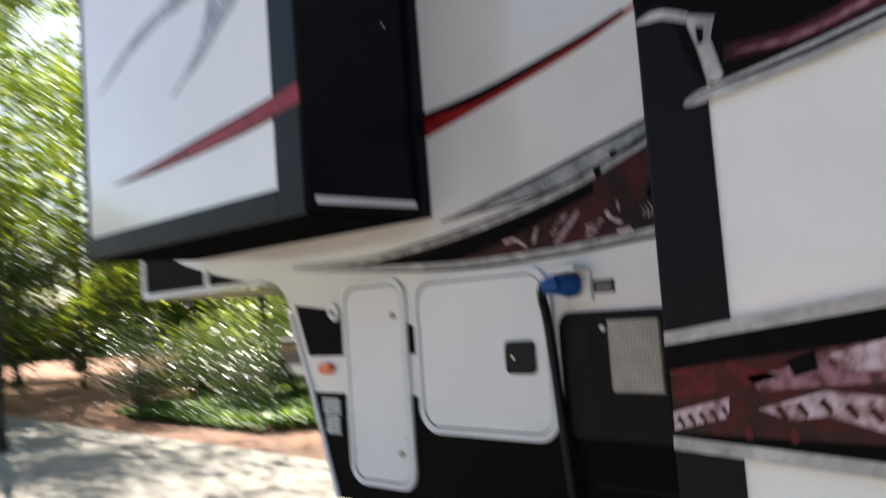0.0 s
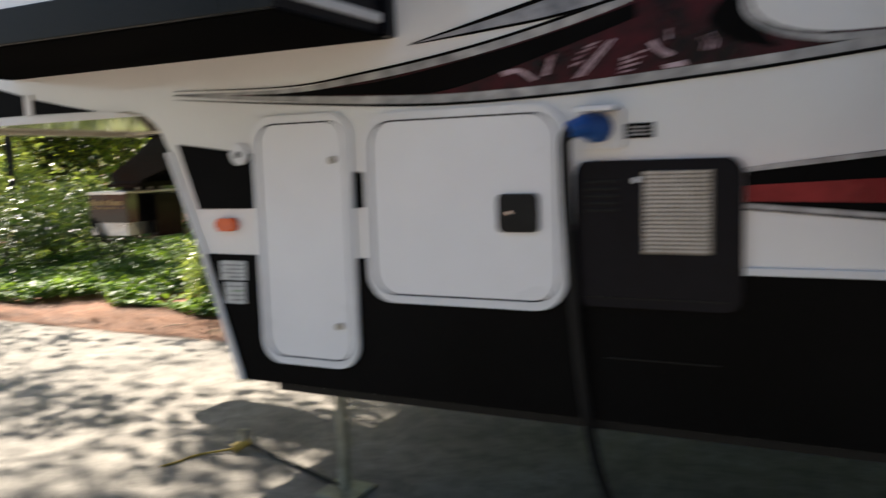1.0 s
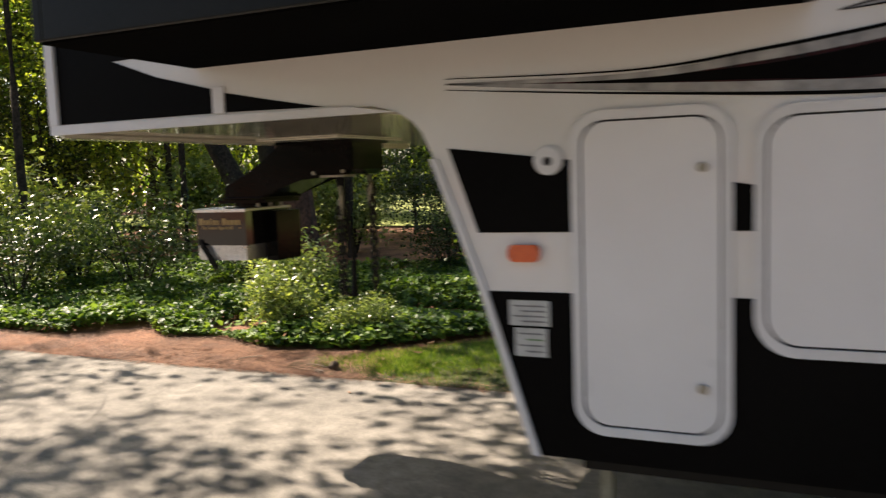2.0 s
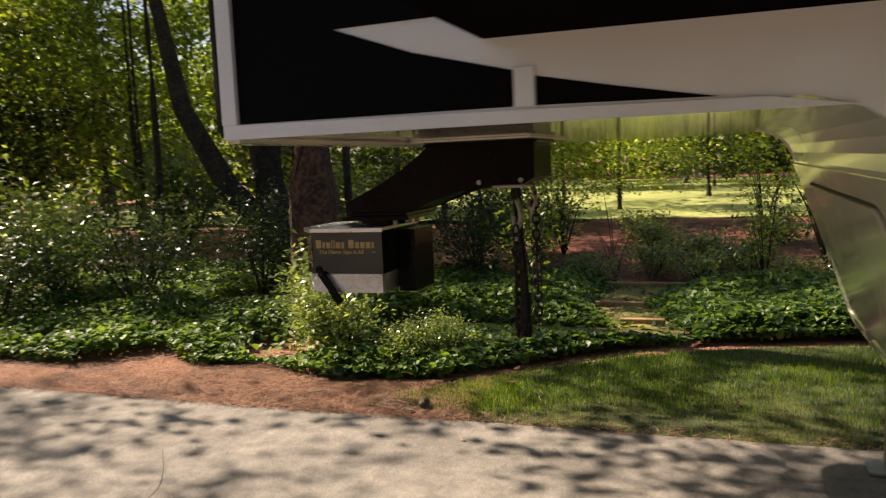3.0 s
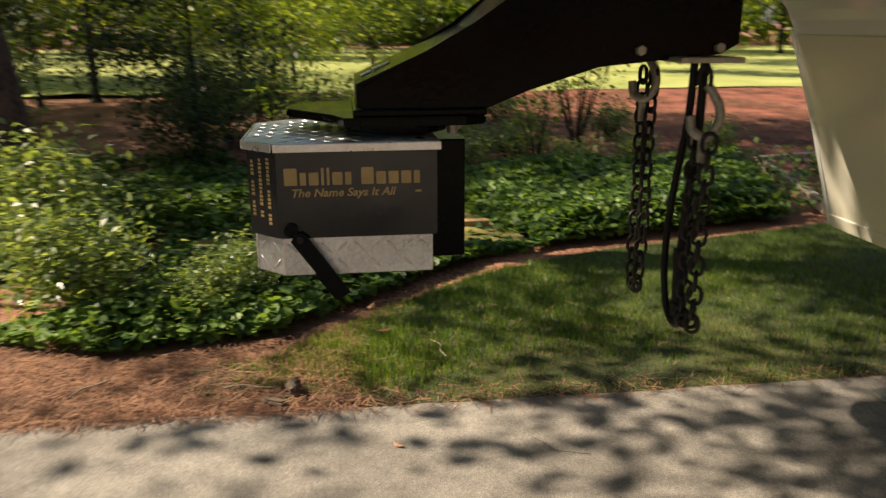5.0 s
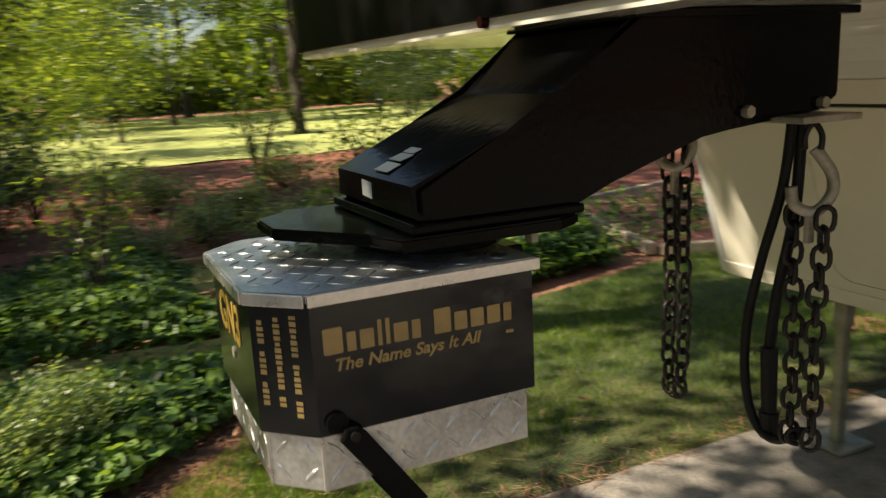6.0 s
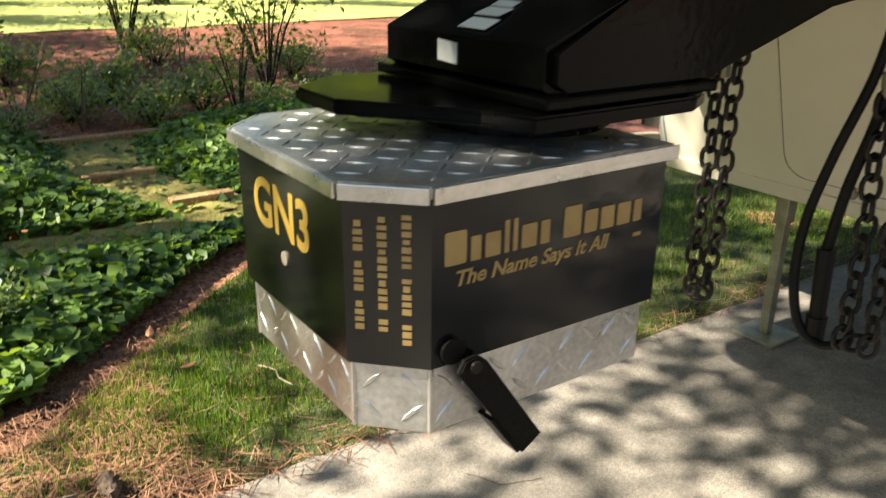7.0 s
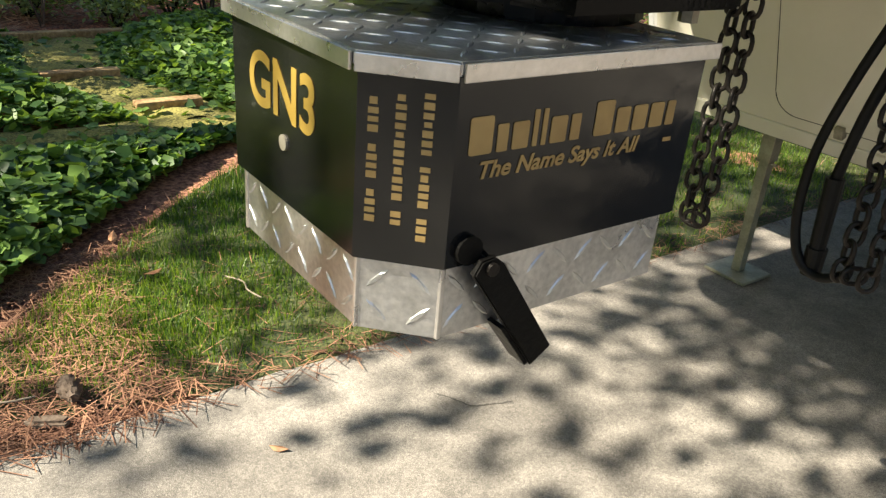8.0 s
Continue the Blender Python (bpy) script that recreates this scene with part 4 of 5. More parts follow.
printed("red_core", [(0.345, 1.637), (0.247, 1.632), (0.187, 1.645), (-0.4, 1.78), (-0.4, 1.74), (0.196, 1.616), (0.249, 1.611), (0.347, 1.612)], BURGUNDY, main, XS - 0.002)
printed("rose_streak", [(0.340, 1.622), (0.247, 1.622), (0.190, 1.634), (0.05, 1.67), (0.05, 1.66), (0.192, 1.624), (0.249, 1.613)], MAUVE, main, XS - 0.0032)

# frame rails and floor below the body
tpart("belly_pan", box(W + 0.05, E_ - 0.05, -6.9, 2.30, 0.515, 0.552), RUBBER, "black belly pan")


def jack(x, y):
    j = thing("landing_jack", "weathered steel landing jack with square foot plate", "jack", (x, y, 0), "landing jacks")
    part("foot_plate", box(-0.085, 0.085, -0.085, 0.085, 0.002, 0.014, 0.003), JACKSTEEL, j)
    part("inner_leg", box(-0.018, 0.018, -0.018, 0.018, 0.014, 0.46, 0.004), JACKSTEEL, j)
    part("outer_leg", box(-0.025, 0.025, -0.025, 0.025, 0.44, 0.56, 0.004), JACKSTEEL, j)
    part("pin", tube((-0.04, 0, 0.43), (0.04, 0, 0.43), 0.006), ZINC, j)
    return j


lj = jack(4.224, 2.323)
copy_thing(lj, pose(2.543, 2.325, 0))

# ---- pin box and hitch ----
pin = tpart("pin_box", prism([(3.585, 1.4265), (3.585, 1.295), (3.62, 1.275), (3.86, 1.262), (4.07, 1.178), (4.275, 1.178), (4.295, 1.19), (4.295, 1.228), (4.17, 1.285), (4.08, 1.325), (3.965, 1.4265)], "x", MID - 0.15, MID + 0.15, 0.009), BLACKSTEEL, "black painted steel pin box")
bpy.context.view_layer.update()
sub("lower_flange", box(MID - 0.156, MID + 0.156, 4.06, 4.302, 1.172, 1.184, 0.003), BLACKSTEEL, pin, "black folded lower lip")
sub("top_flange", box(MID - 0.165, MID + 0.165, 3.57, 3.985, 1.414, 1.4262, 0.003), BLACKSTEEL, pin, "black bolted top flange")
for y, z in ((3.63, 1.287), (3.78, 1.283)):
    sub("bolt", tube((MID - 0.162, y, z), (MID - 0.150, y, z), 0.009, n=6), ZINC, pin, "zinc bolt head")
sub("warning_sticker", prism([(MID - 0.004, 1.198), (MID + 0.032, 1.200), (MID + 0.032, 1.222), (MID - 0.004, 1.220)], "y", 4.2958, 4.2968), LABELPAPER, pin, "small white sticker")
# a creased paper sticker on the sloping top, in three bent strips
for k, (u, v, lift) in enumerate(((0.012, 0.034, 0.002), (0.036, 0.058, 0.004), (0.060, 0.074, 0.002))):
    q = [(4.295 - u * 0.91, 1.228 + u * 0.415 + lift), (4.295 - v * 0.91, 1.228 + v * 0.415 + 0.0015), (4.295 - v * 0.91 + 0.0006, 1.228 + v * 0.415 + 0.0025), (4.295 - u * 0.91 + 0.0006, 1.228 + u * 0.415 + lift + 0.001)]
    sub("creased_sticker", prism(q, "x", MID - 0.035 + 0.006 * k, MID + 0.012), LABELPAPER, pin, "creased grey-white sticker")
sub("hook_plate", box(MID - 0.20, MID - 0.10, 3.60, 3.72, 1.262, 1.272, 0.002), ZINC, pin)

# air-ride hitch box under the pin
BX0, BX1, BY0, BY1, CH = 3.257, 3.609, 4.155, 4.496, 0.055


def plan(grow):
    x0, x1, y0, y1 = BX0 - grow, BX1 + grow, BY0 - grow, BY1 + grow
    c = CH + grow * 0.4
    return [(x0, y0), (x0, y1 - c), (x0 + c, y1), (x1 - c, y1), (x1, y1 - c), (x1, y0)]


hitch = thing("hitch_box", "black and diamond-plate air-ride gooseneck hitch box below the pin box", "hitch box", (MID, 4.33, 1.0))


def hpart(name, bm, mat, label="", smooth=False):
    ob = part(name, bm, mat, hitch, label, smooth)
    ob.matrix_parent_inverse = Matrix.Translation((-MID, -4.33, -1.0))
    return ob


hpart("panel", prism(plan(0.0), "z", 0.958, 1.119, 0.0015), PANELBLACK, "glossy black side panel")
hpart("skirt", prism(plan(-0.008), "z", 0.886, 0.9575, 0.0015), ALU, "diamond-plate aluminium skirt")
lid = bmesh.new()
prism(plan(0.006), "z", 1.1192, 1.1305, 0.002, lid)
lid_ob = hpart("lid", lid, ALU, "diamond-plate aluminium lid")
# folded flange of the lid, one strip a side
fl = plan(0.0085)
for a, b in zip(fl, fl[1:]):
    va, vb = Vector((*a, 0)), Vector((*b, 0))
    dv = (vb - va).normalized()
    nv = Vector((-dv.y, dv.x, 0))
    bm = bmesh.new()
    mtx = Matrix(((dv.x, nv.x, 0, a[0]), (dv.y, nv.y, 0, a[1]), (0, 0, 1, 0), (0, 0, 0, 1)))
    box(0.002, (vb - va).length - 0.002, -0.0015, 0.0015, 1.1155, 1.1300, 0.001, bm)
    bmesh.ops.transform(bm, matrix=mtx, verts=bm.verts)
    hpart("lid_flange", bm, ALUEDGE, "bent bright aluminium edge")


def tread(a, b, c, nu, nv, lift, size=0.02):
    """Raised tread bars over the parallelogram a, a+b, a+c, every second one turned."""
    a, b, c = Vector(a), Vector(b), Vector(c)
    u, v = b.normalized(), c.normalized()
    w = u.cross(v).normalized()
    bm = bmesh.new()
    for i in range(nu):
        for j in range(nv):
            p = a + b * ((i + 0.5) / nu) + c * ((j + 0.5) / nv)
            t = radians(45 if (i + j) % 2 else -45)
            d, e = u * math.cos(t) + v * math.sin(t), v * math.cos(t) - u * math.sin(t)
            h = size / 2
            q = [p + d * h, p + d * h * 0.5 + e * h * 0.17, p - d * h * 0.5 + e * h * 0.17, p - d * h, p - d * h * 0.5 - e * h * 0.17, p + d * h * 0.5 - e * h * 0.17]
            base = [bm.verts.new(s) for s in q]
            top = [bm.verts.new(p + (s - p) * 0.6 + w * lift) for s in q]
            bm.faces.new(top)
            for k in range(6):
                bm.faces.new((base[k], base[(k + 1) % 6], top[(k + 1) % 6], top[k]))
    return bm


s = plan(-0.0082)
for (x0, y0), (x1, y1), n in ((s[0], s[1], 9), (s[1], s[2], 2), (s[2], s[3], 8), (s[3], s[4], 2), (s[4], s[5], 9)):
    hpart("tread_pattern", tread((x0, y0, 0.890), (x1 - x0, y1 - y0, 0), (0, 0, 0.064), n, 2, -0.0016, 0.030), ALUBAR, "raised bright tread bars")
hpart("tread_pattern", tread((BX0 + 0.004, BY0, 1.1306), (0.34, 0, 0), (0, 0.285, 0), 13, 11, 0.0010, 0.026), ALUBAR, "raised bright tread bars")
hpart("tread_pattern", tread((BX0 + CH, BY1 - CH + 0.004, 1.1306), (0.24, 0, 0), (0, 0.048, 0), 9, 2, 0.0010, 0.026), ALUBAR, "raised bright tread bars")
for x, y in (s[1], s[2], s[3]):
    hpart("fold_edge", box(x - 0.0022, x + 0.0022, y - 0.0022, y + 0.0022, 0.887, 0.957, 0.001), ALUEDGE, "bright fold line")
# neck, bearing plates and rear bracket
hpart("bearing_plate", prism([(MID + 0.115 * math.cos(radians(a)), 4.215 + 0.105 * math.sin(radians(a))) for a in range(0, 360, 15)], "z", 1.1335, 1.1535, 0.003), BLACKSTEEL, "black round bearing plate")
hpart("coupler_plate", prism([(MID - 0.14, 4.06), (MID + 0.14, 4.06), (MID + 0.165, 4.10), (MID + 0.165, 4.37), (MID + 0.11, 4.43), (MID + 0.02, 4.43), (MID - 0.10, 4.335), (MID - 0.162, 4.32), (MID - 0.162, 4.10)], "z", 1.1545, 1.1705, 0.003), BLACKSTEEL, "black eight-sided coupler plate")
hpart("rear_bracket", box(MID - 0.033, BX1 - 0.01, 4.082, 4.1545, 0.872, 1.112, 0.003), BLACKSTEEL, "black rear bracket")
for x, y in ((MID - 0.12, 4.12), (MID - 0.05, 4.10), (MID + 0.02, 4.09)):
    hpart("bolt", tube((x, y, 1.136), (x, y, 1.154), 0.010, n=6), ZINC, "zinc bolt")
# release lever: a bent flat bar on a pivot
lev = bmesh.new()
prism([(4.421, 0.955), (4.414, 0.967), (4.400, 0.969), (4.389, 0.960), (4.318, 0.857), (4.341, 0.842)], "x", BX0 - 0.016, BX0 - 0.008, 0.0015, lev)
hpart("release_lever", lev, LEVERBLACK, "matt black release lever")
lip_bm = bmesh.new()
prism([(4.377, 0.893), (4.381, 0.891), (4.345, 0.841), (4.341, 0.843)], "x", BX0 - 0.012, BX0 + 0.012, 0.0005, lip_bm)
hpart("lever_edge", lip_bm, LEVERBLACK)
hpart("lever_pivot", tube((BX0 - 0.020, 4.404, 0.959), (BX0 + 0.004, 4.404, 0.959), 0.006, n=12), CHAINSTEEL, "rusty pivot bolt")
hpart("lever_boss", tube((BX0 - 0.006, 4.420, 0.974), (BX0 + 0.002, 4.420, 0.974), 0.013, n=16), LEVERBLACK)


def lettering(body, size, mtx, mat, name="lettering", squeeze=1.0, shear=0.0):
    cu = bpy.data.curves.new("text", "FONT")
    cu.body, cu.size, cu.extrude, cu.shear, cu.align_x = body, size, 0.0003, shear, "LEFT"
    cu.offset = size * 0.022
    ob = bpy.data.objects.new("text", cu)
    me = bpy.data.meshes.new_from_object(ob)
    bpy.data.objects.remove(ob)
    me.transform(mtx @ Matrix.Diagonal((squeeze, 1, 1, 1)))
    me.materials.clear()
    o = hpart(name, me, mat, "gold lettering")
    o.data.materials.clear()
    o.data.materials.append(mat)
    return o


def facing(origin, right):
    """A drawing plane that stands upright: its x runs along right, its y upwards."""
    r = Vector(right).normalized()
    n = r.cross(Vector((0, 0, 1)))
    return Matrix(((r.x, 0, n.x, origin[0]), (r.y, 0, n.y, origin[1]), (0, 1, n.z, origin[2]), (0, 0, 0, 1)))


side_plane = facing((BX0 - 0.0006, 0, 0), (0, -1, 0))


def letter_bars(widths, heights, y0, z0, gap, mat, plane):
    """A word of plain upright bars, one for each character."""
    u = y0
    for w, h in zip(widths, heights):
        if w > 0:
            bm = prism(rounded(u, u + w, z0, z0 + h, min(w, h) * 0.1, 2), "y", -0.0003, 0.0003)
            bmesh.ops.transform(bm, matrix=plane @ Matrix(((1, 0, 0, 0), (0, 0, 1, 0), (0, 1, 0, 0), (0, 0, 0, 1))), verts=bm.verts)
            hpart("gold_bar", bm, mat, "gold word bar")
        u += abs(w) + gap
    return u


cap_h, x_h = 0.031, 0.023
letter_bars([0.023, 0.011, 0.017, 0.005, 0.005, 0.018, 0.011, -0.008, 0.022, 0.017, 0.018, 0.018, 0.011],
            [cap_h, x_h, x_h, cap_h, cap_h, x_h, x_h, 0, cap_h, x_h, x_h, x_h, x_h], -4.428, 1.055, 0.0048, GOLD, side_plane)
lettering("The Name Says It All", 0.0205, side_plane @ Matrix.Translation((-4.418, 1.0345, 0)), GOLD, "slogan", 1.06, 0.25)
hpart("gold_bar", box(BX0 - 0.0009, BX0 - 0.0003, 4.184, 4.195, 1.0385, 1.0425), GOLD, "tiny gold mark")
front_plane = facing((0, BY1 + 0.0006, 0), (-1, 0, 0))
lettering("GN3", 0.071, front_plane @ Matrix.Translation((-3.515, 1.041, 0)), GOLDBRIGHT, "model_mark", 0.97)
hpart("key_disc", tube((3.44, BY1 - 0.001, 1.018), (3.44, BY1 + 0.002, 1.018), 0.0075, n=16), ZINC, "small round plug")
# three upright lines of small gold bars on the bevelled corner
cdir = Vector((CH, CH, 0)).normalized()
for k, (words, z) in enumerate((((7, 5, 3), 1.103), ((12, 2), 1.100), ((4, 4, 4), 1.096))):
    p = Vector((BX0, BY1 - CH, 0)) + cdir * (0.022 + 0.0215 * k)
    for n in words:
        for i in range(n):
            w, h = 0.0042 + 0.0014 * ((i * 5 + k) % 3) / 2, 0.0046 if (i * 3 + n) % 4 else 0.0034
            bm = box(-h, h * 0.8, -0.0004, 0.0004, z - w, z)
            bmesh.ops.transform(bm, matrix=Matrix(((cdir.x, -cdir.y, 0, p.x - 0.0004), (cdir.y, cdir.x, 0, p.y + 0.0004), (0, 0, 1, 0), (0, 0, 0, 1))), verts=bm.verts)
            hpart("gold_bar", bm, GOLD, "gold print bar")
            z -= w + 0.0024
        z -= 0.0075


# ---- chains and cables below the pin box ----
def link_mesh(pitch, width, wire):
    a, r = pitch / 2 + wire / 2 - width / 2, width / 2
    path = [(r * math.cos(t), a + r * math.sin(t)) for t in np.linspace(0, math.pi, 6)] + [(-r * math.cos(t), -a - r * math.sin(t)) for t in np.linspace(0, math.pi, 6)]
    bm = bmesh.new()
    rows = []
    n = len(path)
    for i, p in enumerate(path):
        q, o = path[(i + 1) % n], path[i - 1]
        d = Vector((q[0] - o[0], 0, q[1] - o[1])).normalized()
        s = d.cross(Vector((0, 1, 0)))
        rows.append([bm.verts.new(Vector((p[0], 0, p[1])) + (s * math.cos(t) + Vector((0, 1, 0)) * math.sin(t)) * wire / 2) for t in np.linspace(0, 2 * math.pi, 7)[:-1]])
    for i in range(n):
        for k in range(6):
            bm.faces.new((rows[i][k], rows[i][(k + 1) % 6], rows[(i + 1) % n][(k + 1) % 6], rows[(i + 1) % n][k]))
    bmesh.ops.recalc_face_normals(bm, faces=bm.faces)
    me = bpy.data.meshes.new("link")
    bm.to_mesh(me)
    bm.free()
    me.materials.append(CHAINSTEEL)
    me.polygons.foreach_set("use_smooth", [True] * len(me.polygons))
    return me


LINK = link_mesh(0.030, 0.026, 0.0085)


def chain(label, x, y, top, bottom, gap, turn, yaw):
    c = thing("safety_chain", label, "chain", (x, y, top), "safety chains")
    k = 0
    for side in (-1, 1):
        z, i = 0.0, 0
        while top + z > bottom:
            o = new("link", LINK)
            o.parent = c
            sway = 0.004 * math.sin(i * 0.5 + side)
            spread = side * gap / 2 * (1 - 0.3 * (i * 0.030 / (top - bottom)) ** 2)
            o.matrix_basis = pose(spread * math.cos(radians(yaw)) + sway, spread * math.sin(radians(yaw)), z - 0.015, 0, 3 * math.sin(i * 1.7 + side), turn + 90 * (i % 2) + 6 * math.sin(i * 0.9))
            z -= 0.030
            i += 1
    o = new("link", LINK)
    o.parent = c
    o.matrix_basis = pose(0, 0, bottom - top - 0.012, 0, 88, turn)
    return c


def hook(x, y, z, turn, parent_label):
    h = thing("grab_hook", parent_label, "hook", (x, y, z))
    pts = [(-0.002, 0, 0.070), (-0.013, 0, 0.056), (-0.028, 0, 0.030), (-0.028, 0, 0.0), (-0.006, 0, -0.026), (0.022, 0, -0.016), (0.028, 0, 0.012)]
    rot = Matrix.Rotation(radians(turn), 3, "Z")
    part("bend", pipe([tuple(rot @ Vector(p)) for p in pts], 0.0092, 10), ZINC, h, "cast beige-zinc hook", True)
    part("shackle", pipe([tuple(rot @ Vector(p)) for p in ((-0.011, 0.010, 0.070), (-0.011, 0.012, 0.092), (0.0, 0.012, 0.108), (0.011, 0.012, 0.092), (0.011, 0.010, 0.070))], 0.0045, 8), CHAINSTEEL, h)
    part("tongue", box(-0.004, 0.004, -0.008, 0.008, -0.075, -0.02, 0.002), ZINC, h)
    return h


chain("doubled black steel safety chain hanging from the pin box", 3.568, 3.648, 1.235, 0.742, 0.034, 12, 15)
chain("doubled heavy black safety chain on a zinc hook", 3.276, 3.648, 1.13, 0.765, 0.046, 55, 5)
hook(3.276, 3.648, 1.150, 40, "beige zinc grab hook under the pin box")
hook(3.563, 3.660, 1.195, 40, "beige zinc grab hook under the pin box")
cable = part("breakaway_cable", pipe([(3.30, 3.665, 1.275), (3.318, 3.66, 1.16), (3.358, 3.658, 1.03), (3.384, 3.656, 0.92), (3.386, 3.655, 0.82), (3.366, 3.652, 0.748), (3.325, 3.65, 0.728), (3.285, 3.648, 0.752)], 0.008, 8), RUBBER, None)
tagged(cable, "looped black breakaway cable beside the chain", "cable")
cable2 = thing("trailer_light_cable", "black trailer light cable with a thick connector hanging down", "cable", (3.30, 3.645, 1.275))
for nm, bm in (("cable", pipe([(3.30, 3.645, 1.275), (3.308, 3.643, 1.12), (3.338, 3.64, 0.98), (3.352, 3.638, 0.875)], 0.009, 8)),
               ("connector", tube((3.352, 3.638, 0.882), (3.347, 3.638, 0.765), 0.0145, 0.0125, 14)),
               ("connector_cap", tube((3.347, 3.638, 0.768), (3.346, 3.638, 0.722), 0.0165, 0.0155, 14))):
    part(nm, bm, RUBBER, cable2).matrix_parent_inverse = Matrix.Translation((-3.30, -3.645, -1.275))

# a plug on a cord that lies on the driveway
cordplug = thing("extension_cord", "yellow and black cord with a silver plug lying on the asphalt", "cord", (2.74, 2.98, 0))
for nm, pts, r, m in (("black_lead", [(0.02, -0.02, 0.03), (-0.02, -0.15, 0.02), (-0.08, -0.35, 0.012), (-0.16, -0.56, 0.012), (-0.2, -0.66, 0.02)], 0.010, RUBBER),
                      ("yellow_lead", [(-0.02, 0.02, 0.02), (-0.1, 0.14, 0.006), (-0.16, 0.17, 0.006), (-0.22, 0.18, 0.006), (-0.28, 0.21, 0.006)], 0.005, ROPEYELLOW)):
    part(nm, pipe(pts, r, 8), m, cordplug)
part("plug_body", tube((-0.035, 0.03, 0.02), (0.015, -0.02, 0.05), 0.022, 0.02, 12), ROPEYELLOW, cordplug)
part("plug_cap", tube((0.0, 0.0, 0.05), (0.005, 0.0, 0.10), 0.021, 0.020, 12), ZINC, cordplug)


# small dark red lamp at the cap's lower edge
knob = tpart("clearance_lamp", tube((3.52, 4.03, 1.432), (3.52, 4.075, 1.430), 0.013, 0.009, 12), BURGUNDY, "small dark red lamp")


# ---- plants ----
def bark_tube(path, radii, n=14, bump=0.06, seed=0):
    """A knobbly trunk along a path."""
    pts = [Vector(p) for p in path]
    v, f = [], []
    for i, (p, r) in enumerate(zip(pts, radii)):
        d = (pts[min(i + 1, len(pts) - 1)] - pts[max(i - 1, 0)]).normalized()
        q = d.to_track_quat("Z", "Y")
        for k in range(n):
            a = 2 * math.pi * k / n
            w = r * (1 + bump * noise.noise((3 * math.cos(a) + seed, 3 * math.sin(a), p.z * 2.2)))
            v.append(p + q @ Vector((w * math.cos(a), w * math.sin(a), 0)))
        if i:
            for k in range(n):
                f.append(((i - 1) * n + k, (i - 1) * n + (k + 1) % n, i * n + (k + 1) % n, i * n + k))
    return v, f


def tree(seed, h, r, low, spread, count, leaf_size, leaf_mat, bark_mat, label, fork=0.0, lean=0.0, clumps=60, flat=0.5, tight=1.0):
    """A tree with a tapered trunk, limbs and a crown of clumped leaves with gaps."""
    g = np.random.default_rng(seed)
    t = thing("tree", label, "tree", (0, 0, 0), "woodland trees")
    V, F = [], []

    def add(path, radii, n):
        v, f = bark_tube(path, radii, n, 0.10, seed)
        o = len(V)
        V.extend(v)
        F.extend([tuple(o + i for i in q) for q in f])

    k = 14
    path = [(lean * (i / k) * h * 0.3 + 0.12 * r * 4 * noise.noise((i * 0.5, seed, 0)), 0.12 * r * 4 * noise.noise((0, i * 0.5, seed)), h * i / k) for i in range(k + 1)]
    add(path, [r * (1.35 if i == 0 else 1.0) * (1 - 0.85 * i / k) for i in range(k + 1)], 12)
    tips = []
    nl = 16
    for i in range(nl):
        z = low + (h * 0.95 - low) * (i + 0.5) / nl
        a = g.uniform(0, 2 * math.pi)
        reach = spread * (1.0 - 0.45 * abs((z - low) / (h - low) - 0.35)) * g.uniform(0.7, 1.1)
        j = min(k - 1, int(z / h * k))
        b = Vector(path[j])
        b.z = z
        e = b + Vector((math.cos(a) * reach, math.sin(a) * reach, reach * g.uniform(0.0, 0.5)))
        m = (b + e) / 2 + Vector((0, 0, 0.12 * reach))
        rr = r * (1 - 0.8 * z / h) * 0.32
        add([b, (b + m) / 2, m, (m + e) / 2, e], [rr, rr * 0.75, rr * 0.55, rr * 0.35, rr * 0.12], 6)
        tips += [m, (m + e) / 2, e]
    if fork:
        add([(0, 0, fork), (-0.5, 0.25, fork + 0.7), (-1.0, 0.45, fork + 1.8), (-1.3, 0.5, fork + 3.6)], [r * 0.7, r * 0.6, r * 0.5, r * 0.3], 10)
    me = mesh_np("trunk", np.array([tuple(p) for p in V]), np.array(F))
    me.polygons.foreach_set("use_smooth", [True] * len(me.polygons))
    part("trunk", me, bark_mat, t)
    cen = np.array([tuple(tips[g.integers(len(tips))] + Vector(g.normal(0, 0.35 * spread / 2.2, 3))) for _ in range(clumps)])
    pick = g.integers(0, clumps, count)
    cs = g.uniform(0.35, 0.8, clumps)[pick] * spread / 3.0 * tight
    pos = cen[pick] + g.normal(0, 1, (count, 3)) * cs[:, None] * np.array([1, 1, flat])
    pos[:, 2] = np.maximum(pos[:, 2], low * 0.6)
    me = leaves("crown", pos, g.uniform(0.6, 1.3, count) * leaf_size, g, BROAD, 0.9)
    part("crown", me, leaf_mat, t)
    return t


def place(proto, spots):
    first = True
    for x, y, s, a in spots:
        m = pose(x, y, -0.03, 0, 0, a) @ Matrix.Scale(s, 4)
        if first:
            proto.matrix_basis = m
            first = False
        else:
            c = copy_thing(proto, pose(x, y, -0.03, 0, 0, a))
            c.scale = (s, s, s)


G = np.random.default_rng(21)
